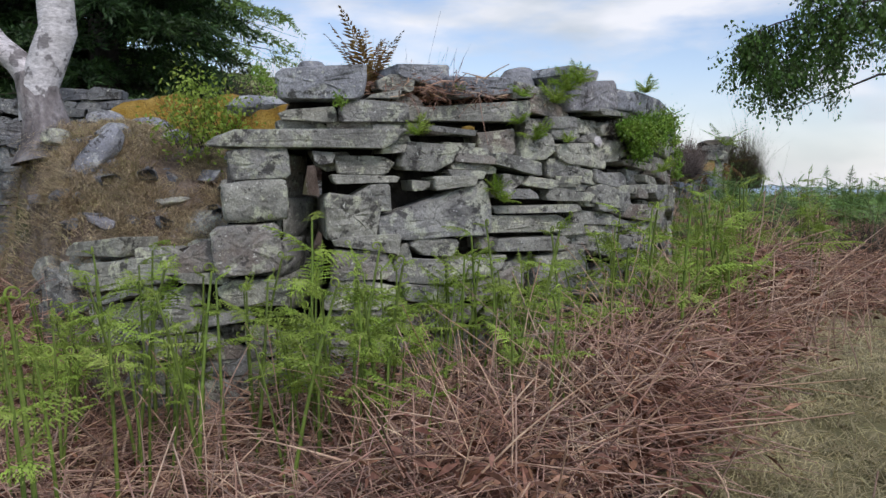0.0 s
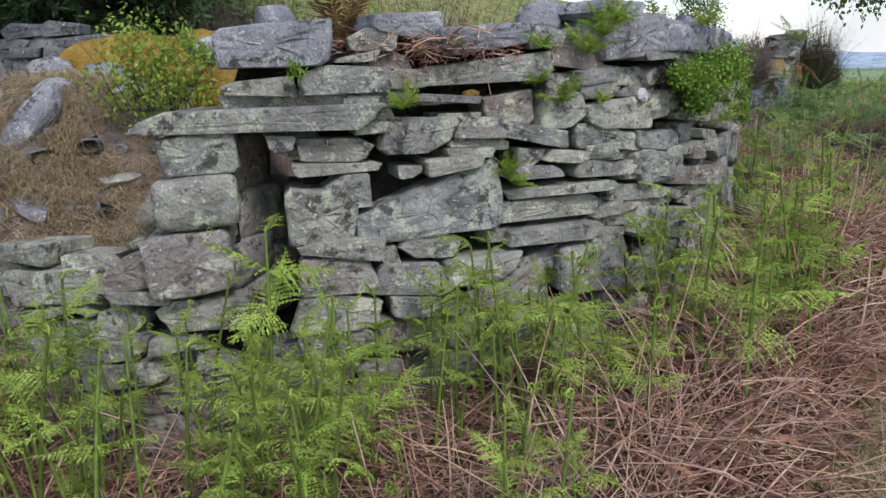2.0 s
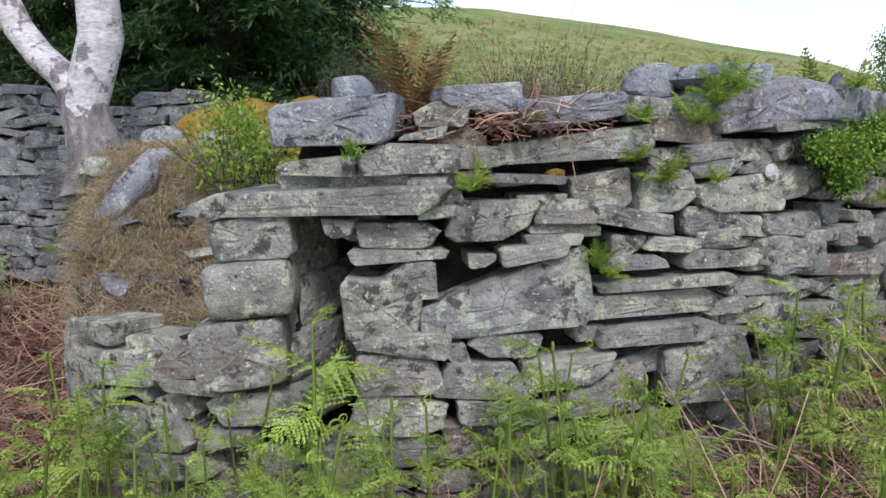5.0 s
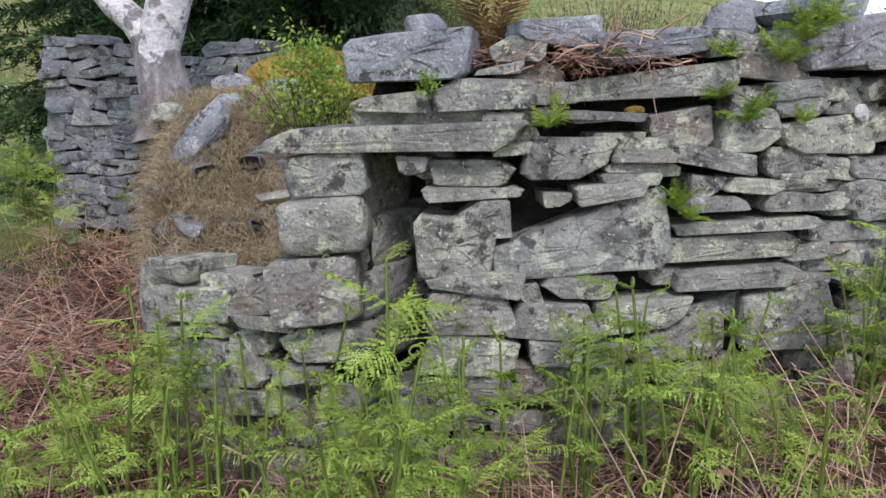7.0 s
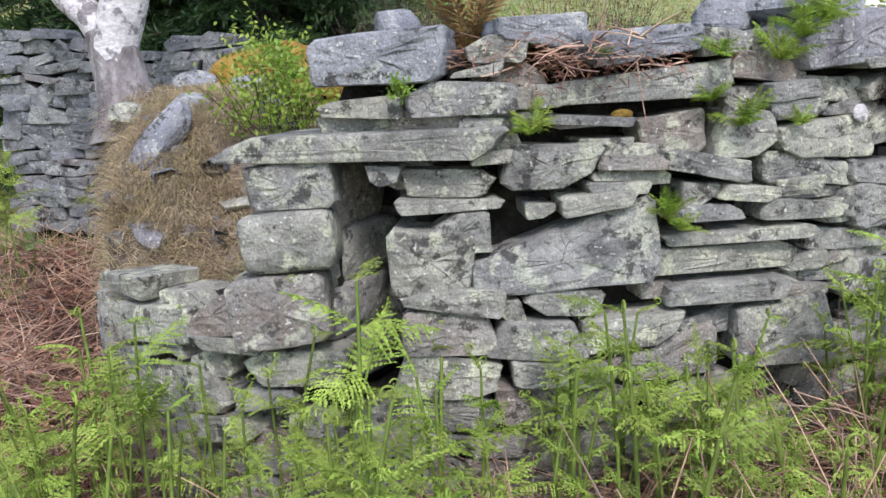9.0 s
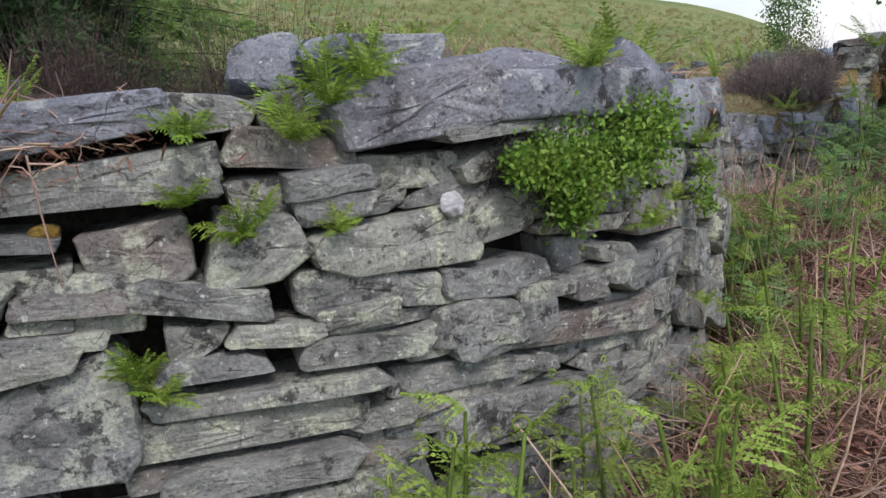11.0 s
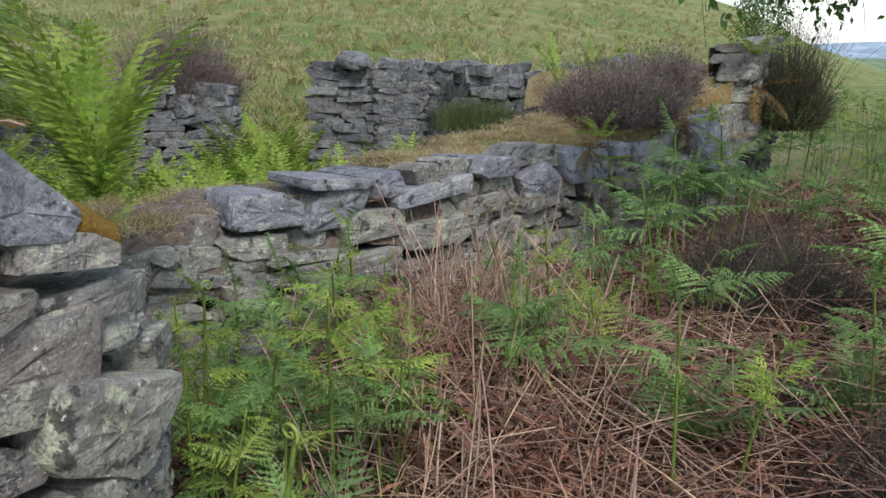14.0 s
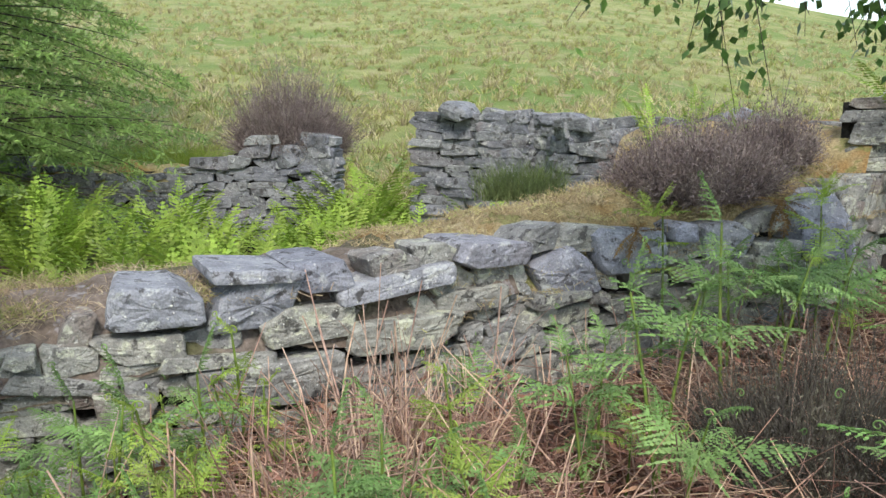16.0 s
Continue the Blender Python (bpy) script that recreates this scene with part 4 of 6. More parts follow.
def tuft(name, spots, count, L, mat, label, category, width=0.003, spread=0.5, droop=0.35, kind="stuff", height=None):
    """Grass blades round spots."""
    S = np.asarray(spots, float)
    pick = rng.integers(0, len(S), count)
    base = S[pick] + rng.normal(size=(count, 3)) * (0.06, 0.06, 0)
    if height:
        base[:, 2] = [height(x, y) - 0.01 for x, y in base[:, :2]]
    way = np.concatenate([rng.normal(size=(count, 2)) * spread, np.ones((count, 1))], 1)
    ob = put(name, quick_mesh(name, *strands(base, way, L * rng.uniform(0.5, 1.1, count), width * 0.5, droop, 2, 0.1, 0.2)), mat)
    tagged(ob, label, category, kind=kind)
    return ob


WAY = [(0.47, 0.28), (0.6, 1.2), (0.8, 1.75), (1.1, 2.75), (1.45, 3.5), (2.0, 4.4), (2.6, 5.4), (3.1, 6.2), (3.35, 6.8)]


def clear_of_way(x, y, gap):
    for (ax, ay), (bx, by) in zip(WAY, WAY[1:]):
        dx, dy = bx - ax, by - ay
        t = max(0, min(1, ((x - ax) * dx + (y - ay) * dy) / (dx * dx + dy * dy)))
        if math.hypot(x - ax - t * dx, y - ay - t * dy) < gap:
            return False
    return True


def behind_front(x, y):
    """Whether a place lies inside the front wall."""
    d = np.hypot(FRONT.line[:, 0] - x, FRONT.line[:, 1] - y)
    i = int(d.argmin())
    px, py, a = FRONT.at(FRONT.run[i])
    return (x - px) * math.sin(a) - (y - py) * math.cos(a) < 0.02


def behind_side(x, y):
    d = np.hypot(SIDE.line[:, 0] - x, SIDE.line[:, 1] - y)
    i = int(d.argmin())
    px, py, a = SIDE.at(SIDE.run[i])
    return (x - px) * math.sin(a) - (y - py) * math.cos(a) < 0.02


def open_ground(x, y):
    if y < 7.4:
        return not behind_front(x, y)
    return not behind_side(x, y) and x > 0.4


# ---------------------------------------------------------------- the earth bank, the leaning boulder, loose rocks
def bank_height(x, y):
    u = smoothstep(4.15, 5.6, y + 0.25 * max(0, -1.6 - x))
    side = smoothstep(-2.95 - 0.35 * smoothstep(4.9, 5.3, y), -2.2 - 0.35 * smoothstep(4.9, 5.3, y), x) * smoothstep(-0.95, -1.25, x)
    return rise(x, y) - 0.1 + side * (0.86 + 0.72 * u * (1 - 0.4 * smoothstep(-1.9, -2.7, x))) * smoothstep(4.12, 4.3, y + 0.12 * noise.noise((x * 5, y * 5, 0)) - 0.9 * max(0, -1.78 - x) - 0.08) + 0.05 * noise.noise((x * 4, y * 4, 3)) + 0.02 * noise.noise((x * 14, y * 14, 3))


V, F = [], []
NX, NY = 56, 48
for i in range(NX):
    for k in range(NY):
        x, y = -3.5 + 2.6 * i / (NX - 1), 4.1 + 2.3 * k / (NY - 1)
        V.append((x, y, bank_height(x, y)))
for i in range(NX - 1):
    for k in range(NY - 1):
        F.append((i * NY + k, (i + 1) * NY + k, (i + 1) * NY + k + 1, i * NY + k + 1))
tagged(put("earth_bank", quick_mesh("earth_bank", V, F), SOIL, smooth=True), "collapsed bank of earth and rubble over the wall", "bank", kind="structure")


def rock(at, w, h, d, label, mat=BOULDER, rot=(0, 0, 0), seed=1, round_by=0.5, name="rock"):
    bm = bmesh.new()
    bmesh.ops.create_icosphere(bm, subdivisions=3, radius=1)
    r = random.Random(seed)
    off = Vector((r.uniform(0, 50), r.uniform(0, 50), r.uniform(0, 50)))
    cuts = [(Vector((r.gauss(0, 1), r.gauss(0, 1), r.gauss(0, 1))).normalized(), r.uniform(0.55, 0.85)) for _ in range(11)]
    for v in bm.verts:
        c = v.co
        q = (abs(c.x) ** 5 + abs(c.y) ** 5 + abs(c.z) ** 5) ** (-0.2)
        c = c.lerp(c * q, 1 - round_by)
        for nrm, far in cuts:
            c = c - nrm * max(0.0, c.dot(nrm) - far) * (1 - 0.6 * round_by)
        k = 1.1 + 0.10 * noise.noise(c * 1.3 + off) + 0.035 * noise.noise(c * 5 + off)
        v.co = Vector((c.x * w / 2, c.y * d / 2, c.z * h / 2)) * k
    ob = part(name, bm, mat, None)
    ob.matrix_basis = pose(*at, *rot)
    tagged(ob, label, "rock")
    return ob


rock((-2.1, 4.93, 1.31), 0.17, 0.40, 0.15, "smooth grey boulder leaning on the grassy bank", rot=(-20, 34, 10), seed=8, round_by=0.55)
rock((-2.35, 5.55, bank_height(-2.35, 5.55) + 0.04), 0.26, 0.17, 0.2, "grey rock lying on the bank beside the birch", seed=5)
rock((-1.85, 5.45, bank_height(-1.85, 5.45) + 0.03), 0.2, 0.12, 0.2, "grey rock lying on the bank", seed=6)
rock((-2.15, 5.75, bank_height(-2.15, 5.75) + 0.03), 0.34, 0.12, 0.25, "flat grey rock on the bank", seed=7)
rock((-1.35, 5.6, 1.66), 0.45, 0.12, 0.3, "flat grey rock on the mossy wall top", seed=8)
for i, (x, y, w, h) in enumerate(((-1.75, 4.42, 0.26, 0.06), (-1.5, 4.38, 0.3, 0.05), (-1.28, 4.5, 0.24, 0.09), (-1.9, 4.62, 0.22, 0.08), (-1.35, 4.75, 0.3, 0.1), (-1.62, 4.9, 0.2, 0.07), (-2.15, 5.2, 0.24, 0.1), (-2.45, 5.15, 0.2, 0.12), (-1.25, 4.95, 0.26, 0.09), (-2.2, 4.75, 0.18, 0.09))):
    rock((x, y, bank_height(x, y) + h * 0.15), w, h, w * 0.8, "weathered slate fragment half buried in the bank", mat=SLATE if i % 3 else BOULDER, rot=(-18 + 9 * (i % 4), 8 - 5 * (i % 5), 37 * i), seed=40 + i, round_by=0.15)
rock((-0.75, 4.75, 1.75), 0.2, 0.16, 0.2, "grey stone on the wall top beside dead fern", seed=10)
rock((0.34, 5.2, 1.73), 0.2, 0.2, 0.2, "pale rounded stone on the wall top", seed=12)
rock((0.83, 5.66, 1.69), 0.5, 0.17, 0.42, "large grey boulder on the wall top", seed=14, rot=(0, -6, 40))
rock((0.52, 5.56, 1.76), 0.34, 0.13, 0.3, "brown mossy stone on the wall top", mat=SOIL, seed=15)
rock((1.13, 6.5, 1.66), 0.22, 0.34, 0.26, "upright wedge-shaped grey stone on the wall top", seed=16, rot=(0, 35, 70), round_by=0.1)
rock((1.2, 6.7, 1.50), 0.34, 0.2, 0.34, "grey stone at the wall's broken end", seed=17)
rock((3.36, 9.72, 0.50), 0.22, 0.16, 0.2, "small grey rock among the bracken", seed=18)
rock((-0.9, 14.2, 1.70), 0.5, 0.2, 0.4, "dark tilted stone on the pier of slates", mat=FARSLATE, rot=(0, 18, 0), seed=19, round_by=0.2)
rock((0.45, 13.65, 1.63), 0.55, 0.12, 0.4, "flat capstone on the rear wall", mat=FARSLATE, seed=20, round_by=0.15)
rock((-2.75, 13.7, 1.22), 0.6, 0.26, 0.5, "pale lichened stones on the back wall", mat=FARSLATE, seed=21, round_by=0.2)
rock((2.1, 12.95, 1.68), 0.26, 0.18, 0.25, "grey stone on the mossy wall top", seed=22)


def mound(name, pts, wide, high, mat, label, lift):
    """A soft cushion of moss or turf along a wall top."""
    line, run = curve_line(pts, 10)
    V, F = [], []
    m = 13
    for i, (p, s) in enumerate(zip(line, run)):
        d = line[min(i + 1, len(line) - 1)] - line[max(i - 1, 0)]
        d = d / np.linalg.norm(d)
        e = math.sin(math.pi * min(1, max(0, s / run[-1]))) ** 0.4
        for k in range(m):
            q = k / (m - 1) * 2 - 1
            x, y = p[0] - d[1] * q * wide / 2, p[1] + d[0] * q * wide / 2
            V.append((x, y, lift(s / run[-1]) + high * e * (1 - abs(q) ** 2.5) - 0.22 * abs(q) ** 4 + 0.06 * noise.noise((x * 4, y * 4, 8)) + 0.03 * noise.noise((x * 13, y * 13, 8))))
    for i in range(len(line) - 1):
        for k in range(m - 1):
            F.append((i * m + k, i * m + k + 1, (i + 1) * m + k + 1, (i + 1) * m + k))
    ob = put(name, quick_mesh(name, V, F), mat, smooth=True)
    ob.data.flip_normals()
    tagged(ob, label, "moss", kind="stuff")
    return V


mound("turf_top", [(0.25, 8.55), (0.78, 9.35), (1.1, 9.95), (1.35, 10.4)], 0.84, 0.05, SOIL, "brown turf and litter on the side wall top", lambda t: 1.09 + 0.06 * t)
cap = mound("moss_cap", [(1.02, 9.95), (1.3, 10.5), (1.8, 11.3), (2.25, 12.0), (2.6, 12.7)], 0.88, 0.1, PALE_MOSS, "straw-coloured moss and dry turf on the wall top", lambda t: 1.13 + 0.21 * smoothstep(0.05, 0.8, t))
mound("moss_cap", [(2.25, 13.45), (2.55, 13.4), (2.85, 13.35)], 0.4, 0.06, PALE_MOSS, "orange-brown moss on the wall corner", lambda t: 1.62)
mound("moss_cap", [(-0.2, 7.75), (0.15, 8.25), (0.5, 8.75), (0.75, 9.1)], 0.6, 0.06, SOIL, "brown turf on the broken wall top", lambda t: 1.02)
mound("orange_moss", [(-1.3, 5.25), (-1.05, 5.2), (-0.8, 5.12)], 0.32, 0.05, MOSS, "bright orange moss cushion on the wall top", lambda t: 1.55)
mound("orange_moss", [(-2.5, 6.0), (-1.9, 6.0), (-1.3, 5.9)], 0.5, 0.08, MOSS, "orange moss along the old wall top", lambda t: 1.68)
mound("turf_top", [(-0.95, 5.0), (-0.2, 5.15), (0.36, 5.55), (0.68, 6.15), (0.78, 6.9), (0.6, 7.35)], 0.8, 0.12, LITTER_GROUND, "earth and dead fern litter on the wall top", lambda t: 1.58 - 0.22 * t * t)
mound("moss_cap", [(-6.0, 12.25), (-4.6, 12.9), (-3.7, 13.3)], 0.5, 0.05, PALE_MOSS, "brown moss on the back wall top", lambda t: 1.08)
mound("moss_cap", [(1.3, 13.0), (2.2, 13.0), (3.0, 12.9)], 0.8, 0.1, PALE_MOSS, "dry moss on the rear wall top", lambda t: 1.55)

# ---------------------------------------------------------------- trees
birch = new("birch_tree")
base = (-2.6, 5.3, bank_height(-2.6, 5.3) - 0.2)
put("trunk_base", quick_mesh("trunk_base", *tube([base, (-2.62, 5.3, 1.42), (-2.66, 5.31, 1.56), (-2.7, 5.32, 1.72), (-2.73, 5.33, 1.84)], [0.24, 0.17, 0.135, 0.125, 0.115], 14)), BARK_BASE, birch, True)
put("stem", quick_mesh("stem", *tube([(-2.68, 5.32, 1.55), (-2.70, 5.32, 1.76), (-2.64, 5.34, 1.95), (-2.58, 5.36, 2.12), (-2.6, 5.38, 2.32), (-2.61, 5.4, 2.7), (-2.5, 5.45, 3.4), (-2.45, 5.5, 4.6), (-2.3, 5.6, 6.2), (-2.2, 5.7, 8)], [0.128, 0.122, 0.118, 0.116, 0.112, 0.108, 0.10, 0.085, 0.06, 0.03], 14)), BARK, birch, True)
put("stem", quick_mesh("stem", *tube([(-2.70, 5.32, 1.74), (-2.82, 5.30, 1.92), (-2.95, 5.29, 2.02), (-3.08, 5.28, 2.18), (-3.26, 5.25, 2.6), (-3.5, 5.2, 3.6), (-3.7, 5.2, 5.0), (-3.8, 5.2, 6.8)], [0.085, 0.082, 0.08, 0.078, 0.072, 0.065, 0.05, 0.02], 14)), BARK, birch, True)
tagged(birch, "forked white-barked birch growing out of the bank", "tree")


def leafy_crown(count, centres, size, leaf, way=(0, 0, -1), loose=1.0):
    C = np.asarray(centres, float)
    p = C[rng.integers(0, len(C), count)] + rng.normal(size=(count, 3)) * size
    return blades(p, np.array(way) + rng.normal(size=(count, 3)) * loose, rng.uniform(0.7, 1.3, count) * leaf[0], leaf[1], 0.1)


crown_at = [(-2.4 + 1.6 * math.cos(a), 5.6 + 1.6 * math.sin(a), 5.2 + 0.35 * a) for a in [i * 0.7 for i in range(14)]]
put("crown", quick_mesh("crown", *leafy_crown(9000, crown_at, (0.55, 0.55, 0.7), (0.045, 0.035))), BIRCH_LEAF, birch)

# a birch whose limbs reach over the bracken
tree = new("birch_tree")
tx, ty = 6.6, 10.4
put("trunk", quick_mesh("trunk", *tube([(tx, ty, rise(tx, ty) - 0.2), (tx - 0.05, ty, 1.5), (tx + 0.05, ty, 3.2), (tx, ty + 0.1, 5.5), (tx, ty, 8)], [0.2, 0.16, 0.13, 0.09, 0.03], 12)), BARK, tree, True)
limbs = [[(6.6, 10.4, 3.0), (5.6, 10.2, 3.35), (4.5, 10.0, 3.25), (3.6, 9.8, 3.1), (2.95, 9.7, 2.9), (2.55, 9.6, 2.72)],
         [(6.6, 10.4, 2.3), (5.6, 10.9, 2.6), (4.6, 11.2, 2.55), (3.9, 11.3, 2.25), (3.55, 11.35, 2.12)],
         [(6.6, 10.4, 3.9), (5.2, 10.0, 4.1), (4.0, 9.6, 3.8), (3.1, 9.3, 3.3)],
         [(4.5, 10.0, 3.25), (4.0, 10.5, 3.0), (3.4, 10.7, 2.7), (3.1, 10.8, 2.45)]]
tips = []
for line in limbs:
    put("limb", quick_mesh("limb", *tube(line, [0.026 * (1 - 0.85 * i / (len(line) - 1)) for i in range(len(line))], 7)), TWIG, tree, True)
for line in (limbs[0][2:], limbs[2][2:], limbs[3][1:]):
    for a, b in zip(line, line[1:]):
        for t in (0.15, 0.4, 0.65, 0.9):
            p = np.array(a) * (1 - t) + np.array(b) * t
            tips.append(p)
tips = np.array(tips)
n = 430
roots = tips[rng.integers(0, len(tips), n)]
ways = rng.normal(size=(n, 3)) * (0.3, 0.3, 0.3) + (0, 0, -0.9)
lens = rng.uniform(0.3, 0.85, n)
keep = roots[:, 2] - lens * 0.95 > 2.0
roots, ways, lens = roots[keep], unit(ways[keep]), lens[keep]
put("brushwood", quick_mesh("brushwood", *strands(roots, ways, lens, 0.003, 0.1, 3, 0.1)), TWIG, tree)
pick = rng.integers(0, len(roots), 13000)
p = roots[pick] + ways[pick] * (lens[pick] * rng.uniform(0.1, 1.1, len(pick)))[:, None] + rng.normal(size=(len(pick), 3)) * 0.04
put("foliage", quick_mesh("foliage", *blades(p, rng.normal(size=(len(pick), 3)) * 0.6 + (0, 0, -0.8), rng.uniform(0.03, 0.055, len(pick)), 0.032, 0.1)), BIRCH_LEAF, tree)
put("crown", quick_mesh("crown", *leafy_crown(9000, [(6.6 + 1.5 * math.cos(a), 10.4 + 1.5 * math.sin(a), 4.6 + 0.3 * a) for a in [i * 0.7 for i in range(12)]], (0.6, 0.6, 0.6), (0.045, 0.035))), BIRCH_LEAF, tree)
tagged(tree, "birch with thin drooping leafy branches over the bracken", "tree")


def conifer(at, tall, reach, seed, label, needles, dense=60, wide=0.013):
    r = random.Random(seed)
    thing = new("conifer_tree")
    x0, y0, z0 = at
    put("trunk", quick_mesh("trunk", *tube([(x0, y0, z0 - 0.2), (x0, y0, z0 + tall * 0.5), (x0, y0, z0 + tall)], [0.16, 0.12, 0.02], 10)), TWIG, thing, True)
    N, W, S, roots_, ways_ = [], [], [], [], []
    z = 0.05
    while z < tall * 0.96:
        for _ in range(9):
            a = r.uniform(0, 2 * math.pi)
            L = reach * (1 - z / tall) ** 0.6 * r.uniform(0.75, 1.15)
            up = r.uniform(-0.05, 0.22)
            roots_.append((x0, y0, z0 + z + r.uniform(-0.1, 0.1)))
            ways_.append((math.cos(a), math.sin(a), up))
            S.append(L)
        z += 0.27
    roots_, ways_, S = np.array(roots_), unit(np.array(ways_)), np.array(S)
    put("branchwork", quick_mesh("branchwork", *strands(roots_, ways_, S, 0.013, 0.22, 5, 0.05, 0.2)), TWIG, thing)
    # side shoots along each branch, each with needles
    k = len(S) * dense
    pick = rng.integers(0, len(S), k)
    t = rng.uniform(0.18, 1.0, k)
    p = roots_[pick] + ways_[pick] * (S[pick] * t)[:, None]
    p[:, 2] -= 0.22 * S[pick] * t * t
    side = np.cross(ways_[pick], (0, 0, 1.0)) * rng.choice((-1, 1), k)[:, None]
    way = unit(side * 0.8 + ways_[pick] * 0.7 + rng.normal(size=(k, 3)) * 0.22 - np.array((0, 0, 0.32)))
    ln = rng.uniform(0.18, 0.55, k) * (1.1 - 0.5 * t)
    put("shootwork", quick_mesh("shootwork", *strands(p, way, ln, 0.004, 0.25, 2, 0.06)), needles, thing)
    m = k * 11
    q = rng.integers(0, k, m)
    u = rng.uniform(0.05, 1.05, m)
    c = p[q] + way[q] * (ln[q] * u)[:, None]
    c[:, 2] -= 0.25 * ln[q] * u * u
    put("needle_mass", quick_mesh("needle_mass", *blades(c, way[q] * 0.9 + rng.normal(size=(m, 3)) * 0.55, rng.uniform(0.05, 0.11, m), wide)), needles, thing)
    tagged(thing, label, "tree")


conifer((-5.1, 10.9, rise(-5.1, 10.9)), 9.0, 2.75, 6, "light green conifer with drooping branches beside the ruin", NEEDLE_LIGHT, 34, 0.02)
conifer((-3.75, 8.1, rise(-3.75, 8.1)), 8.0, 1.75, 9, "dark dense conifer behind the tumbled wall", NEEDLE, 95, 0.02)
conifer((-6.1, 8.9, rise(-6.1, 8.9)), 9.0, 2.3, 12, "dark dense conifer behind the tumbled wall", NEEDLE, 80, 0.02)
conifer((-6.9, 12.6, rise(-6.9, 12.6)), 10.5, 2.9, 4, "green conifer with drooping branches on the slope", NEEDLE_LIGHT, 34, 0.02)

# ---------------------------------------------------------------- shrubs
bush("heather_bush", (2.12, 11.72, 1.34), (1.0, 1.5, 0.38), 4600, HEATHER, HEATHER, "brown leggy heather bush on the wall top", "shrub", leaf=(0.02, 0.006), twig=0.002)
bush("heather_bush", (2.45, 12.15, 1.50), (0.6, 0.6, 0.36), 1100, HEATHER, HEATHER, "brown leggy heather bush on the wall top", "shrub", leaf=(0.02, 0.006), twig=0.002)
bush("heather_bush", (-2.95, 14.0, 1.25), (1.5, 1.2, 0.8), 4600, HEATHER, HEATHER, "grey-brown heather bush behind the back wall", "shrub", leaf=(0.025, 0.007), twig=0.003)
DARKHEATH = material("dark_heather", [(0.05, 0.045, 0.038), (0.11, 0.10, 0.08), (0.20, 0.185, 0.14)], size=6, fine=30, relief=0, vary=0.5, island=True)
bush("heather_bush", (3.6, 7.9, 0.44), (1.1, 0.9, 0.45), 2800, DARKHEATH, DARKHEATH, "dark low heather bush beside the path", "shrub", leaf=(0.018, 0.006), twig=0.002)
bush("heather_bush", (3.12, 9.95, 0.5), (1.15, 0.95, 0.46), 4200, DARKHEATH, DARKHEATH, "dark low heather bush among the bracken", "shrub", leaf=(0.016, 0.005), twig=0.002)
bush("heather_bush", (4.2, 10.5, 0.52), (1.2, 1.0, 0.55), 1800, DARKHEATH, DARKHEATH, "dark low heather bush among the bracken", "shrub", leaf=(0.018, 0.005), twig=0.002)
bush("heather_bush", (-1.6, 6.75, 1.25), (1.3, 0.9, 0.75), 4200, HEATHER_DARK, HEATHER_DARK, "dry brown heather behind the old wall", "shrub", leaf=(0.02, 0.006), twig=0.002)
bush("heather_bush", (-0.6, 6.95, 1.2), (1.5, 0.9, 0.75), 5200, HEATHER_DARK, HEATHER_DARK, "dry brown heather behind the wall top", "shrub", leaf=(0.02, 0.006), twig=0.002)
bush("heather_bush", (3.42, 13.0, 1.2), (0.62, 0.62, 0.78), 2600, HEATHER_DARK, HEATHER_GREEN, "dark gorse-like shrub hanging over the wall corner", "shrub", leaf=(0.02, 0.006), twig=0.002)


def wall_bush(name, wall, spots, count, mat, label, leaf=(0.02, 0.011), depth=0.07):
    thing = new(name)
    C = []
    for s, z, q in spots:
        x, y, a = wall.at(s)
        C += [(x + math.sin(a) * 0.06, y - math.cos(a) * 0.06, z, q)]
    C = np.array(C)
    k = rng.integers(0, len(C), count)
    p = C[k, :3] + rng.normal(size=(count, 3)) * C[k, 3:4] * (0.55, 0.55, 0.6)
    put("foliage", quick_mesh("foliage", *blades(p, rng.normal(size=(count, 3)) + (0.2, -0.4, 0.5), rng.uniform(0.7, 1.3, count) * leaf[0], leaf[1])), mat, thing)
    m = count // 7
    k = rng.integers(0, len(C), m)
    put("brushwood", quick_mesh("brushwood", *strands(C[k, :3] + rng.normal(size=(m, 3)) * 0.03 + (-0.05, 0.05, 0), rng.normal(size=(m, 3)) + (0.3, -0.5, 0.5), 0.05, 0.0014, 0.1, 3, 0.2)), TWIG, thing)
    tagged(thing, label, "shrub")


wall_bush("bilberry_bush", FRONT, [(4.12, 1.49, 0.035), (4.22, 1.48, 0.06), (4.33, 1.47, 0.085), (4.5, 1.49, 0.09), (4.62, 1.54, 0.075), (4.3, 1.37, 0.055)], 8600, BILBERRY, "glossy green bilberry bush rooted in the wall face", leaf=(0.018, 0.0105))
wall_bush("bilberry_bush", FRONT, [(5.06, 1.30, 0.04), (5.1, 1.38, 0.04), (5.14, 1.24, 0.03)], 420, BILBERRY, "small green plant hanging in the wall face")
wall_bush("bilberry_bush", FRONT, [(2.02, 1.60, 0.05), (1.98, 1.66, 0.04), (2.35, 1.55, 0.03)], 420, BILBERRY, "small bilberry plant beside the top block", leaf=(0.018, 0.01))


def on_wall(wall, s, z, out=0.03):
    x, y, a = wall.at(s)
    return x + math.sin(a) * out, y - math.cos(a) * out, z


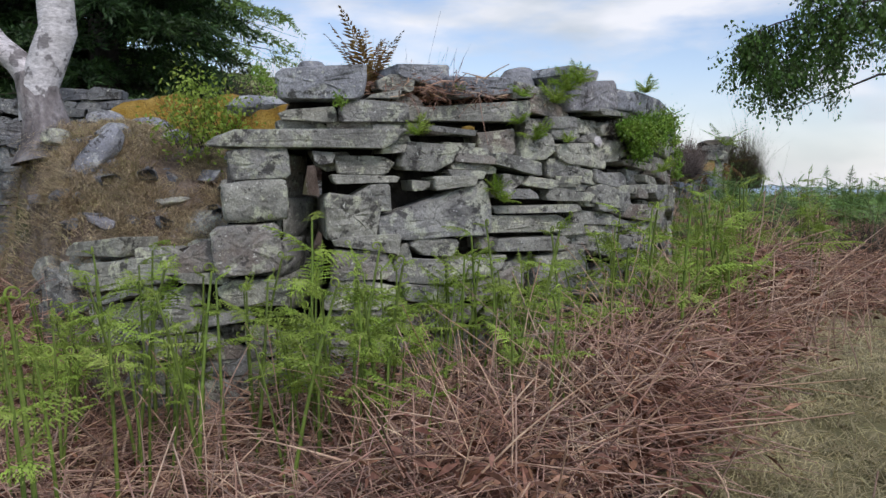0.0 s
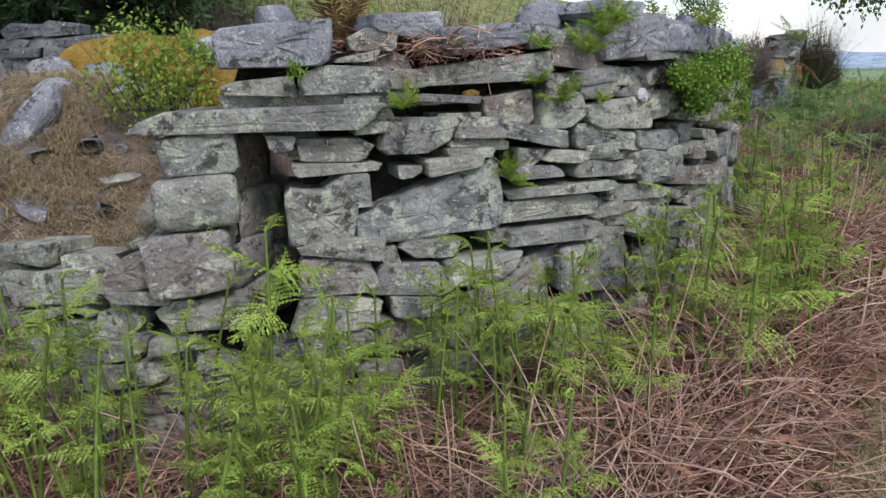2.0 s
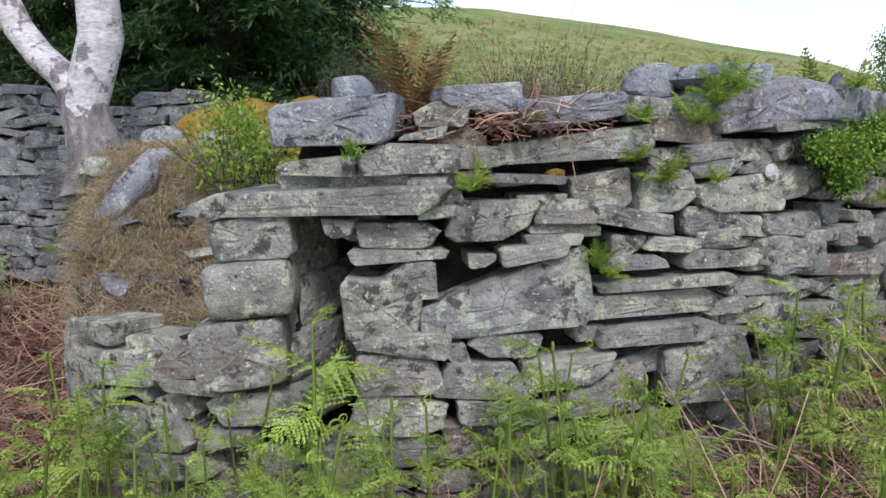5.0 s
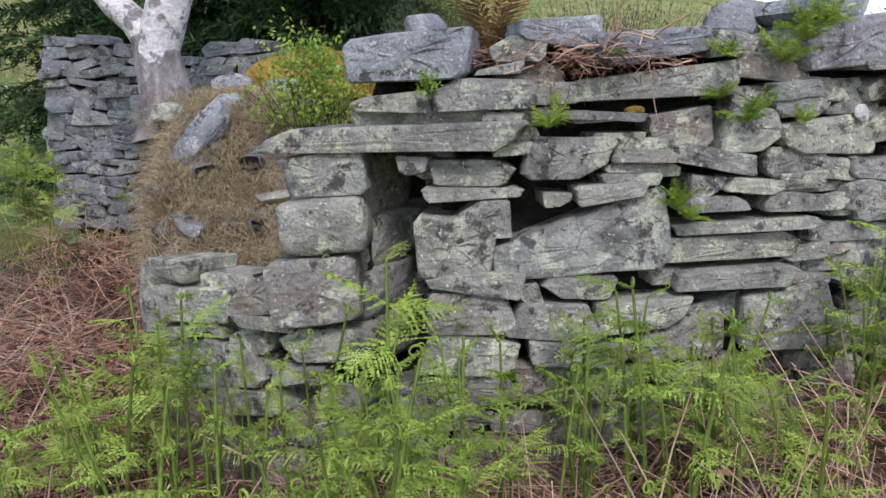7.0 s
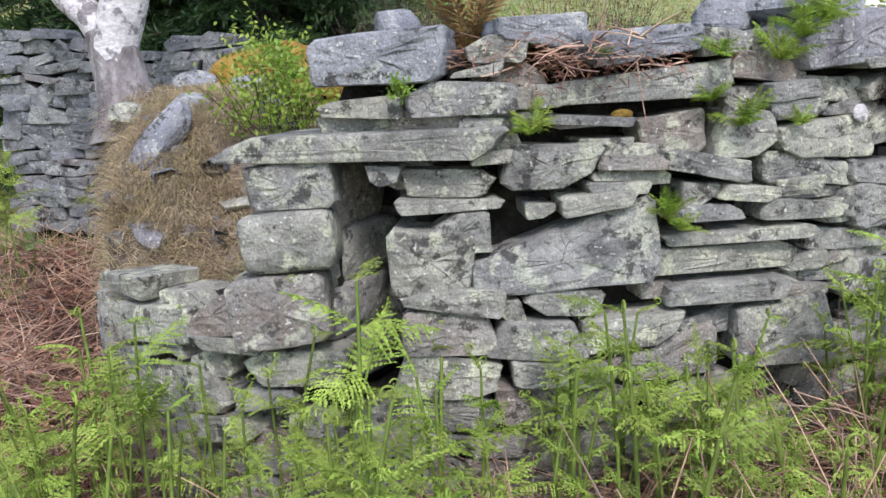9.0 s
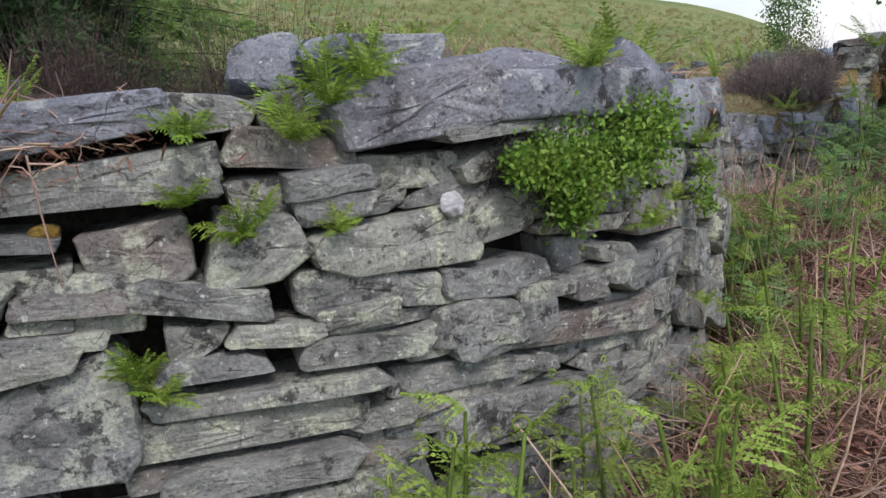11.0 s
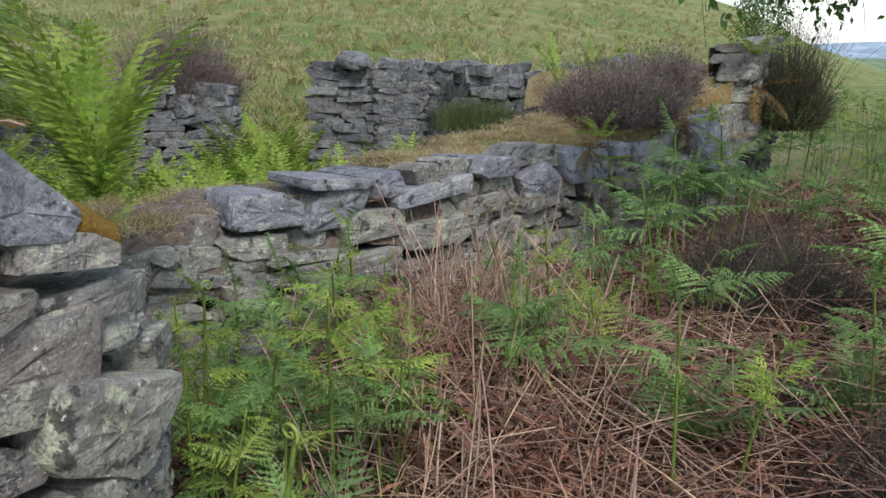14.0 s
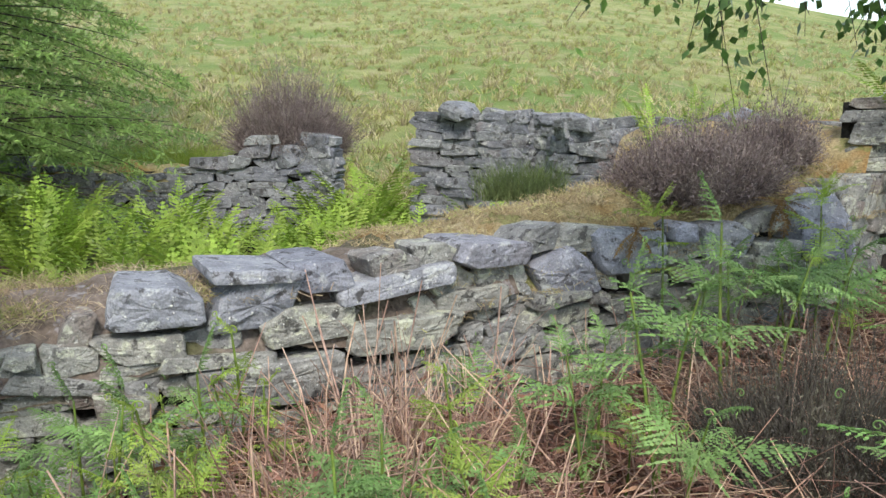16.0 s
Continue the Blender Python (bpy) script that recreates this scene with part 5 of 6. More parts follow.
# small ferns rooted in the front wall
small = [fern(60 + i, 0.12, 12, FERN, (30, 85), 0.3, "wall_fern") for i in range(3)]
for i, (s, z, scale) in enumerate(((2.74, 1.40, 1.0), (3.34, 1.62, 0.8), (3.55, 1.60, 1.1), (3.64, 1.67, 1.2), (3.33, 1.48, 0.8), (3.44, 1.40, 1.0), (3.64, 1.39, 0.6), (3.23, 1.07, 0.9),
                                   (5.09, 1.45, 0.7), (5.24, 1.44, 0.8), (4.69, 1.25, 0.8), (4.85, 1.3, 0.5), (3.72, 1.72, 1.1), (2.95, 1.62, 0.5), (3.2, 1.12, 0.8), (4.4, 1.72, 1.0), (5.3, 0.85, 0.5))):
    ob = small[i] if i < 3 else copy_thing(small[i % 3], Matrix())
    ob.matrix_basis = pose(*on_wall(FRONT, s, z), 15, 0, 70 * i) @ Matrix.Scale(scale, 4)
    tagged(ob, "small yellow-green fern rooted in a wall joint", "fern", "ferns in the wall")

rock((1.45, 6.99, 1.46), 0.2, 0.1, 0.14, "ochre moss cushion on the broken wall end", mat=MOSS, rot=(0, 30, 60), seed=77, round_by=0.9, name="moss_cushion")
for s, z, w in ((5.35, 1.47, 0.05), (3.05, 1.44, 0.05)):
    rock(on_wall(FRONT, s, z, -0.03), w * 1.5, w * 0.8, w * 0.9, "ochre moss cushion on the wall", mat=MOSS, seed=int(s * 100), round_by=0.9, name="moss_cushion")
# bushy green plant on the bank, taller ferns on the wall tops
rock(on_wall(FRONT, 3.96, 1.41, -0.016), 0.06, 0.06, 0.008, "white lichen patch on a wall stone", mat=BARK, rot=(0, 0, 45), seed=30, name="lichen")
leafy = new("bank_shrub")
leafy.location = (-1.48, 5.0, 1.36)
put("foliage", quick_mesh("foliage", *leafy_crown(1900, [(0, 0, 0.1), (0.14, 0, 0.14), (-0.14, 0.02, 0.12), (0.02, 0.02, 0.26), (0.2, 0.05, 0.04), (-0.06, 0, 0.3)], (0.09, 0.08, 0.08), (0.032, 0.016), (0, 0, 0.3))), FERN, leafy)
put("brushwood", quick_mesh("brushwood", *strands(rng.normal(size=(60, 3)) * (0.1, 0.08, 0), rng.normal(size=(60, 3)) * 0.4 + (0, 0, 1), 0.36, 0.002, 0.1, 3, 0.15)), TWIG, leafy)
tagged(leafy, "bright green leafy shrub growing on the bank", "shrub")

BROWNFERN = material("withered_fern", [(0.15, 0.085, 0.03), (0.26, 0.16, 0.06), (0.30, 0.24, 0.09)], size=6, fine=30, relief=0, vary=0.3, through_light=0.25)
big = fern(90, 0.42, 13, BROWNFERN, (72, 88), 0.12, "withered_fern", 1)
big.matrix_basis = pose(-0.42, 4.62, 1.60)
tagged(big, "upright withered brown fern on the wall top", "fern")
for i, (x, y, z, L, n) in enumerate(((1.02, 7.62, 1.42, 0.58, 12), (0.9, 7.75, 1.36, 0.5, 11), (0.6, 5.6, 1.72, 0.2, 7), (1.2, 7.3, 1.25, 0.25, 8), (-0.3, 5.0, 1.64, 0.2, 6), (0.3, 5.9, 1.6, 0.3, 8))):
    ob = fern(100 + i, L, n, FERN, (70, 88), 0.17)
    ob.matrix_basis = pose(x, y, z, 0, 0, 50 * i)
    tagged(ob, "upright bright green fern on the broken wall top", "fern", "ferns on the wall top")

# ferns that fill the roofless room
room = [fern(120 + i, 0.66, 13, FERN, (52, 86), 0.16) for i in range(3)]
k = 0
for x, y, s in ((-1.7, 11.1, 1.1), (-1.2, 11.4, 1.0), (-0.6, 11.8, 1.0), (-1.0, 12.3, 1.05), (-1.7, 12.6, 1.0), (-2.3, 11.6, 1.1), (-2.4, 10.4, 1.15), (-1.6, 10.2, 1.0), (-3.1, 11.2, 1.0), (-3.4, 10.3, 1.0), (-0.3, 12.5, 0.9),
                (0.1, 12.9, 0.8), (-1.9, 13.9, 1.3), (-1.75, 13.7, 1.3), (-0.2, 11.0, 0.9), (-0.9, 10.4, 0.9), (-2.9, 12.3, 1.0), (0.3, 12.2, 0.8), (-0.2, 9.8, 0.9), (-1.0, 9.4, 0.9), (0.0, 8.9, 0.8), (-4.2, 11.3, 1.0), (-0.1, 13.4, 0.9), (0.6, 12.9, 0.7), (-1.4, 10.8, 1.0), (-0.9, 11.2, 1.0), (-1.9, 11.7, 1.0), (-1.3, 12.0, 1.0), (-0.5, 11.3, 0.9), (-2.0, 10.8, 1.0), (-2.7, 11.0, 1.0), (-0.6, 12.3, 0.9), (-1.85, 13.3, 1.1), (-2.2, 12.2, 0.9), (-0.1, 9.3, 0.95), (0.15, 9.75, 0.95), (0.4, 10.25, 0.9), (0.75, 10.95, 0.85), (0.25, 10.7, 0.95), (-0.3, 10.3, 1.0), (-1.75, 14.4, 1.2)):
    ob = room[k] if k < 3 else copy_thing(room[k % 3], Matrix())
    ob.matrix_basis = pose(x, y, rise(x, y) + 0.15, 0, 0, 77 * k) @ Matrix.Scale(s * (1.35 if y < 11 else 1.2), 4)
    tagged(ob, "lush bright green fern inside the roofless room", "fern", "ferns in the room")
    k += 1
for i, (x, y, L) in enumerate(((1.62, 6.0, 0.5), (1.58, 6.35, 0.45), (1.78, 7.35, 0.5), (1.55, 7.75, 0.5), (1.5, 8.1, 0.45), (2.75, 8.35, 0.4), (3.25, 8.5, 0.42))):
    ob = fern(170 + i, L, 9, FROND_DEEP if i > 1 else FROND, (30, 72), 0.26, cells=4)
    ob.matrix_basis = pose(x, y, rise(x, y) + 0.08, 0, 0, 63 * i)
    tagged(ob, "broad green fern spreading at the foot of the wall", "fern", "ferns at the wall foot")
# withered and green ferns hanging on the side wall
for i, (s, z, L, mat) in enumerate(((3.72, 1.27, 0.2, FERN), (3.62, 1.2, 0.18, BROWNFERN), (4.55, 1.3, 0.22, BROWNFERN), (5.75, 1.75, 0.4, FERN), (5.85, 1.5, 0.4, BROWNFERN), (4.9, 1.3, 0.2, FERN))):
    ob = fern(140 + i, L, 9, mat, (-60, 40) if mat == BROWNFERN else (20, 80), 0.18)
    ob.matrix_basis = pose(*on_wall(SIDE, s, z, 0.0), 0, 0, 40 * i)
    tagged(ob, "fern rooted in the side wall", "fern")
for i, (x, y) in enumerate(((1.15, 12.6), (1.45, 12.75), (0.9, 12.5))):
    ob = fern(150 + i, 0.42, 7, FERN, (65, 86), 0.12)
    ob.matrix_basis = pose(x + 0.7, y, 1.5, 0, 0, 60 * i)
    tagged(ob, "slender yellow-green fern on the wall top", "fern")

def front_area(x, y):
    if x - 0.75 - 0.5 * (y - 3) > 0.08 and y < 5.8:
        return False
    return not behind_front(x, y) and y < 7.4


# ---------------------------------------------------------------- bracken
plants = [bracken(200 + i, 0.56 + 0.07 * (i % 6), FROND, (1.1, 0.85, 1.35)[i % 3]) for i in range(9)]
# bracken in the darker leaf colour that has shade painted in
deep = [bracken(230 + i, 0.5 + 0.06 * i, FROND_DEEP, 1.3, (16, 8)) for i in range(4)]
shoots = [bracken(290 + i, 0.55 + 0.09 * i, FROND, 0.62, (12, 6), i == 0) for i in range(4)]
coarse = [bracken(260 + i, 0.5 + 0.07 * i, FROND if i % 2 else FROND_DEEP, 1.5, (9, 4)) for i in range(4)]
used = set()
r2 = random.Random(5)


def plant_at(kind, x, y, scale, label, group):
    ob = kind if kind not in used else copy_thing(kind, Matrix())
    used.add(kind)
    ob.matrix_basis = pose(x, y, rise(x, y) - 0.02, r2.uniform(-6, 6), r2.uniform(-6, 6), r2.uniform(0, 360)) @ Matrix.Scale(scale, 4)
    tagged(ob, label, "bracken", group)


made = 0
while made < 78:
    s, out = r2.uniform(1.3, 5.3), r2.uniform(0.12, 1.0)
    x, y, a = FRONT.at(s)
    x, y = x + math.sin(a) * out, y - math.cos(a) * out
    if not clear_of_way(x, y, 0.5):
        continue
    plant_at(plants[made % 9], x, y, r2.uniform(0.75, 1.1), "young bracken with half-unrolled fronds before the wall", "bracken before the wall")
    made += 1
for x, y, s in ((-0.62, 1.95, 0.9), (-0.72, 2.15, 1.0), (-0.95, 2.6, 1.0), (-0.3, 2.75, 0.9), (0.12, 2.9, 0.8), (-1.25, 3.1, 1.0), (-0.1, 3.2, 1.0), (0.35, 3.3, 0.9), (-0.7, 3.1, 1.0), (-1.6, 3.0, 0.9),
                (1.3, 4.5, 1.0), (1.45, 4.8, 1.1), (1.6, 5.2, 1.1), (1.75, 5.6, 1.1), (1.55, 5.8, 1.0), (1.9, 6.1, 1.1), (1.7, 6.4, 1.0), (2.0, 6.7, 1.0), (-2.2, 3.6, 0.7)):
    plant_at(shoots[1 + int(7 * x + 5 * y) % 3], x, y, s * 1.12, "tall young bracken stem standing in dead litter", "bracken before the wall")
for kind, (x, y) in zip(coarse, ((4.0, 9.0), (4.3, 8.2), (4.6, 9.6), (3.9, 12.0))):
    plant_at(kind, x, y, 0.8, "green bracken at the edge of the bracken field", "bracken by the side wall")
for x, y, s in ((2.6, 9.5, 1.2), (2.5, 9.9, 1.3), (2.65, 10.25, 1.35), (2.8, 10.55, 1.3), (2.4, 9.3, 1.1), (2.95, 10.95, 1.2), (2.55, 10.75, 1.3), (3.05, 11.35, 1.2), (2.75, 11.15, 1.2), (2.45, 10.4, 1.2),
                (3.45, 8.7, 1.05), (3.6, 9.0, 1.2), (3.8, 9.35, 1.2), (3.5, 8.35, 0.95), (3.9, 8.85, 1.1), (3.3, 8.4, 0.9), (3.6, 9.45, 1.1), (3.75, 8.5, 1.0), (2.75, 9.2, 1.0), (2.3, 9.7, 1.1)):
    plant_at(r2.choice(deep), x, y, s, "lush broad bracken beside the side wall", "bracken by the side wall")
made = 0
while made < 105:
    x, y = r2.uniform(-1.7, 1.7), r2.uniform(2.9, 5.2)
    if not clear_of_way(x, y, 0.5) or not front_area(x, y):
        continue
    plant_at(shoots[made % 4], x, y, r2.uniform(0.8, 1.15), "slender bracken shoot with a rolled tip", "bracken before the wall")
    made += 1
made = 0
while made < 46:
    s, out = r2.uniform(0.2, 2.1), r2.uniform(0.2, 1.3)
    x, y, a = SIDE.at(s)
    x, y = x + math.sin(a) * out, y - math.cos(a) * out
    if not clear_of_way(x, y, 0.8) or behind_front(x, y) and y < 7.9 or math.hypot(x - 1.75, y - 9.1) < 0.3:
        continue
    plant_at(r2.choice(deep if r2.random() < 0.5 else plants), x, y, r2.uniform(0.75, 1.1), "green bracken along the foot of the side wall", "bracken by the side wall")
    made += 1
made = 0
while made < 84:
    x, y = r2.uniform(1.2, 4.6), r2.uniform(7.0, 13.2)
    if not open_ground(x, y) or not clear_of_way(x, y, 0.9) or (math.hypot(x - 3.12, y - 9.95) < 0.8) or (math.hypot(x - 3.15, y - 9.0) < 0.5) or math.hypot(x - 1.9, y - 8.8) < 0.75 or (y < 8.6 and x > 2.2 and r2.random() < 0.6):
        continue
    plant_at(r2.choice(deep if r2.random() < 0.75 else plants), x, y, r2.uniform(0.7, 1.05), "green bracken between the ruined walls", "bracken by the side wall")
    made += 1


def scatter(name, kinds, spots, label):
    """Many far plants as one mass."""
    pieces = {}
    for x, y, s in spots:
        kind = r2.choice(kinds)
        for child in kind.children:
            me = child.data
            if me not in pieces:
                v = np.zeros(len(me.vertices) * 3, np.float32)
                me.vertices.foreach_get("co", v)
                f = np.zeros(len(me.loops), np.int32)
                me.loops.foreach_get("vertex_index", f)
                pieces[me] = (v.reshape(-1, 3), f.reshape(-1, 4), me.materials[0])
    out_v, out_f, out_m, k, mats = [], [], [], 0, []
    for x, y, s in spots:
        kind = r2.choice(kinds)
        m = np.array(pose(x, y, rise(x, y), r2.uniform(-8, 8), r2.uniform(-8, 8), r2.uniform(0, 360)) @ Matrix.Scale(s, 4))
        for child in kind.children:
            v, f, mat = pieces[child.data] if child.data in pieces else (None, None, None)
            if v is None:
                continue
            if mat not in mats:
                mats.append(mat)
            out_v.append(v @ m[:3, :3].T + m[:3, 3])
            out_f.append(f + k)
            out_m.append(np.full(len(f), mats.index(mat), np.int32))
            k += len(v)
    me = quick_mesh(name, np.concatenate(out_v), np.concatenate(out_f))
    for mat in mats:
        me.materials.append(mat)
    me.polygons.foreach_set("material_index", np.concatenate(out_m))
    ob = new(name, me)
    tagged(ob, label, "bracken", kind="stuff")


spots = []
while len(spots) < 620:
    x, y = r2.uniform(1.7, 13), 5.5 + 17 * r2.random() ** 1.2
    if (y < 13.2 and x < 4.2 + 0.05 * y and y > 7) or not clear_of_way(x, y, 1.1) or not open_ground(x, min(y, 12.5)) or (y > 13 and x < 3.6) or (y < 7 and x < 2.2):
        continue
    if math.hypot(x - 4.2, y - 10.5) < 1.0:
        continue
    spots.append((x, y, r2.uniform(0.42, 0.7)))
for _ in range(260):
    x, y = r2.uniform(3.7, 11), r2.uniform(13.2, 24)
    spots.append((x, y, r2.uniform(0.4, 0.7)))
scatter("bracken_field", coarse, spots, "field of green bracken reaching to the brow")
spots = []
while len(spots) < 640:
    a, d = radians(r2.uniform(-75, 8)), 7 + 26 * r2.random() ** 1.3
    x, y = d * math.sin(a), 9 + d * math.cos(a)
    if y > 15.3 - 0.2 * abs(x + 1) or x < -6.5:
        spots.append((x, y, r2.uniform(0.3, 0.65)))
scatter("hillside_bracken", coarse, spots, "young bracken dotted over the grassy hillside")
spots = [(-3.4 - r2.random() * 2.5, 3.6 + r2.random() * 4.5, r2.uniform(0.5, 0.85)) for _ in range(150)]
scatter("slope_bracken", coarse, spots, "green bracken on the slope beside the old wall")

# ---------------------------------------------------------------- grass and dead bracken
hill = []
while len(hill) < 5200:
    a, d = radians(r2.uniform(-80, 12)), 6 + 50 * r2.random() ** 1.5
    x, y = d * math.sin(a), 9 + d * math.cos(a)
    if y > 14.8 or x < -6.5:
        hill.append((x, y, rise(x, y) - 0.02))
HILLGRASS = material("hill_grass", [(0.30, 0.36, 0.10), (0.47, 0.47, 0.18), (0.62, 0.56, 0.30)], size=0.5, fine=3, relief=0, vary=0.35, island=True, through_light=0.25)
HILLSTRAW = material("pale_hill_straw", [(0.46, 0.40, 0.21), (0.62, 0.55, 0.32), (0.76, 0.69, 0.46)], size=0.5, fine=3, relief=0, vary=0.3, island=True, through_light=0.25)
tuft("hill_straw", hill, 30000, 0.36, HILLSTRAW, "pale dry grass stalks on the hillside", "grass", 0.03, 0.5, 0.3)
tuft("hill_grass", hill, 44000, 0.34, HILLGRASS, "long yellow-green grass on the hillside", "grass", 0.035, 0.5, 0.3)
slope = [(x, y, rise(x, y)) for x, y in ((-3.2 - r2.random() * 4, 3.4 + r2.random() * 7) for _ in range(700))]
tuft("slope_grass", slope, 9000, 0.22, HILLGRASS, "green grass on the slope beside the old wall", "grass", 0.006, 0.5, 0.3)
BANKGRASS = material("withered_grass", [(0.30, 0.22, 0.125), (0.48, 0.38, 0.24), (0.64, 0.54, 0.37)], size=3, fine=20, relief=0, vary=0.45, island=True)
bank = [(x, y, bank_height(x, y)) for x, y in ((-3.1 + r2.random() * 1.9, 4.35 + r2.random() * 1.3) for _ in range(130))]
tuft("dry_grass", bank, 44000, 0.22, BANKGRASS, "dry brown grass hanging over the bank", "grass", 0.0045, 0.75, 0.75, height=bank_height)
bankgreen = [bank[i] for i in range(0, 130, 8)]
tuft("green_grass", bankgreen, 2600, 0.16, HILLGRASS, "green grass tufts on the bank", "grass", 0.004, 0.6, 0.5, height=bank_height)
yellow = [(-3.6 - r2.random() * 2.2, 13.5 + r2.random() * 0.9, 0.9) for _ in range(60)]
tuft("rush_tuft", [(1.12 + 0.1 * i, 11.15 + 0.09 * i, 1.26) for i in range(3)], 1100, 0.32, HEATHER_GREEN, "dense green rush tuft on the wall top", "grass", 0.004, 0.35, 0.3)
tuft("yellow_grass", yellow, 2500, 0.5, FERN, "tall yellow-green grass behind the back wall", "grass", 0.006, 0.25, 0.25)
brow = [(-0.05 + 0.85 * q + 0.22 * r2.gauss(0, 1), 8.0 + 1.35 * q + 0.16 * r2.gauss(0, 1), 1.08 + 0.05 * q) for q in (r2.random() for _ in range(90))]
tuft("wall_top_grass", brow, 5200, 0.13, BANKGRASS, "withered grass on the broken side wall", "grass", 0.0045, 0.9, 0.6)
tuft("wall_top_grass", brow[::4], 1200, 0.14, HILLGRASS, "green grass on the broken side wall", "grass", 0.0045, 0.7, 0.5)
capv = [cap[i] for i in range(0, len(cap), 2)]
tuft("wall_top_grass", capv[::3], 3500, 0.1, HILLGRASS, "short green grass on the mossy wall top", "grass", 0.004, 0.8, 0.5)
tuft("wall_top_grass", capv, 13000, 0.1, STRAW, "short dry grass on the mossy wall top", "grass", 0.0045, 0.9, 0.5)
pathg = [(x, y, rise(x, y)) for x, y in ((0.0 + 0.5 * r3 * 4.8 + r2.random() * 2.8, 1.2 + r3 * 4.8) for r3 in (r2.random() for _ in range(2200)))]
tuft("path_grass", pathg, 36000, 0.13, HILLSTRAW, "short dry trodden grass on the path", "grass", 0.005, 0.9, 0.5)
pathgreen = [(x, y, rise(x, y)) for x, y in ((0.8 + 0.5 * r3 * 4.8 + r2.random() * 2, 1.2 + r3 * 4.8) for r3 in (r2.random() for _ in range(300)))]
tuft("path_grass", pathgreen, 12000, 0.12, HILLGRASS, "short green grass on the path", "grass", 0.005, 0.7, 0.4)


def heap(x, y):
    h = 0.10 + 0.22 * max(0, noise.noise((x * 0.9, y * 0.9, 12)) + 0.25)
    if 2.2 < y < 6.6:
        h += 0.26 * math.exp(-((x - 0.5 - 0.5 * (y - 3)) / 0.24) ** 2)
    h += 0.4 * math.exp(-((x + 2.3) / 0.5) ** 2 - ((y - 4.1) / 0.5) ** 2) + 0.3 * math.exp(-((x + 0.2) / 0.5) ** 2 - ((y - 3.75) / 0.35) ** 2)
    return h * (0.35 if (x - 0.75 - 0.5 * (y - 3) > 0.1 and y < 5.6) else 1.0)


def dead_spots(n, fits, x0, x1, y0, y1):
    got = []
    while len(got) < n:
        x, y = r2.uniform(x0, x1), r2.uniform(y0, y1)
        if fits(x, y):
            got.append((x, y, rise(x, y) + heap(x, y) * r2.random() ** 0.7))
    return np.array(got)


def dead_mass(name, spots, count, label, long=0.5, flat=0.35, leaf=0.13, leaves=2):
    pick = rng.integers(0, len(spots), count)
    base = spots[pick] + rng.normal(size=(count, 3)) * (0.1, 0.1, 0.01)
    way = rng.normal(size=(count, 3)) * (1, 1, flat) + (0, 0, 0.12)
    thick = rng.choice((0.002, 0.003, 0.0045), count, p=(0.5, 0.35, 0.15))
    ob = put(name, quick_mesh(name, *strands(base, way, long * rng.uniform(0.25, 1.2, count), thick, 0.12, 3, 0.14, 0.5)), DEAD)
    tagged(ob, label, "litter", kind="stuff")
    n = count * leaves
    p = spots[rng.integers(0, len(spots), n)] + rng.normal(size=(n, 3)) * (0.14, 0.14, 0.03) - (0, 0, 0.03)
    ob = put(name + "_leaf", quick_mesh(name + "_leaf", *blades(p, rng.normal(size=(n, 3)) * (1, 1, 0.5), rng.uniform(0.25, 1.0, n) * leaf, rng.uniform(0.05, 0.17, n) * leaf, 0.2)), DEADLEAF)
    tagged(ob, "crumpled red-brown dead bracken leaf litter", "litter", kind="stuff")


dead_mass("dead_bracken", dead_spots(1500, front_area, -3.6, 2.9, 0.9, 7.2), 15500, "tangle of red-brown dead bracken stalks")
dead_mass("dead_bracken", dead_spots(900, lambda x, y: open_ground(x, y), 0.6, 4.4, 6.8, 13.0), 6500, "tangle of dead bracken stalks between the walls", leaves=5)
dead_mass("dead_bracken", dead_spots(260, lambda x, y: x - 0.3 - 0.5 * (y - 3) > 0 and x - 0.72 - 0.5 * (y - 3) < 0, 0.0, 2.7, 2.4, 6.6), 3000, "ridge of pale dead bracken stalks beside the path", 0.42, 0.75)


def upright(name, x, y, r, n, low, high, label):
    base = np.stack([x + rng.normal(size=n) * r, y + rng.normal(size=n) * r, np.full(n, rise(x, y))], 1)
    way = rng.normal(size=(n, 3)) * 0.22 + (0, 0, 1)
    ob = put(name, quick_mesh(name, *strands(base, way, rng.uniform(low, high, n), rng.uniform(0.003, 0.0075, n), 0.10, 5, 0.1, 0.5)), DEADPALE)
    tagged(ob, label, "litter", kind="stuff")


upright("dead_stalks", 1.8, 9.1, 0.14, 60, 0.5, 1.05, "upright straw-coloured dead bracken stalks by the wall")
upright("dead_stalks", 1.92, 8.7, 0.3, 170, 0.3, 0.75, "upright dead bracken stalks between the walls")
upright("dead_stalks", 2.0, 9.9, 0.4, 90, 0.25, 0.6, "upright dead bracken stalks along the side wall")
dead_mass("dead_bracken_heap", np.array([(1.88 + 0.26 * r2.gauss(0, 1), 8.75 + 0.42 * r2.gauss(0, 1), 0.36 + 0.42 * r2.random() ** 1.4) for _ in range(240)]), 3600, "heap of pinkish dead bracken against the wall", 0.45, 0.7)
upright("dead_stalks", 1.95, 8.0, 0.28, 80, 0.3, 0.75, "upright pale dead bracken stalks at the wall end")
upright("dead_stalks", 4.4, 12.8, 0.4, 80, 0.3, 0.7, "upright pale dead bracken stalks beyond the wall corner")
upright("dead_stalks", 0.0, 3.6, 0.8, 90, 0.15, 0.5, "broken dead bracken stalks before the wall")
upright("dead_stalks", 1.7, 4.9, 0.3, 50, 0.3, 0.6, "pale dead bracken stalks beside the path")


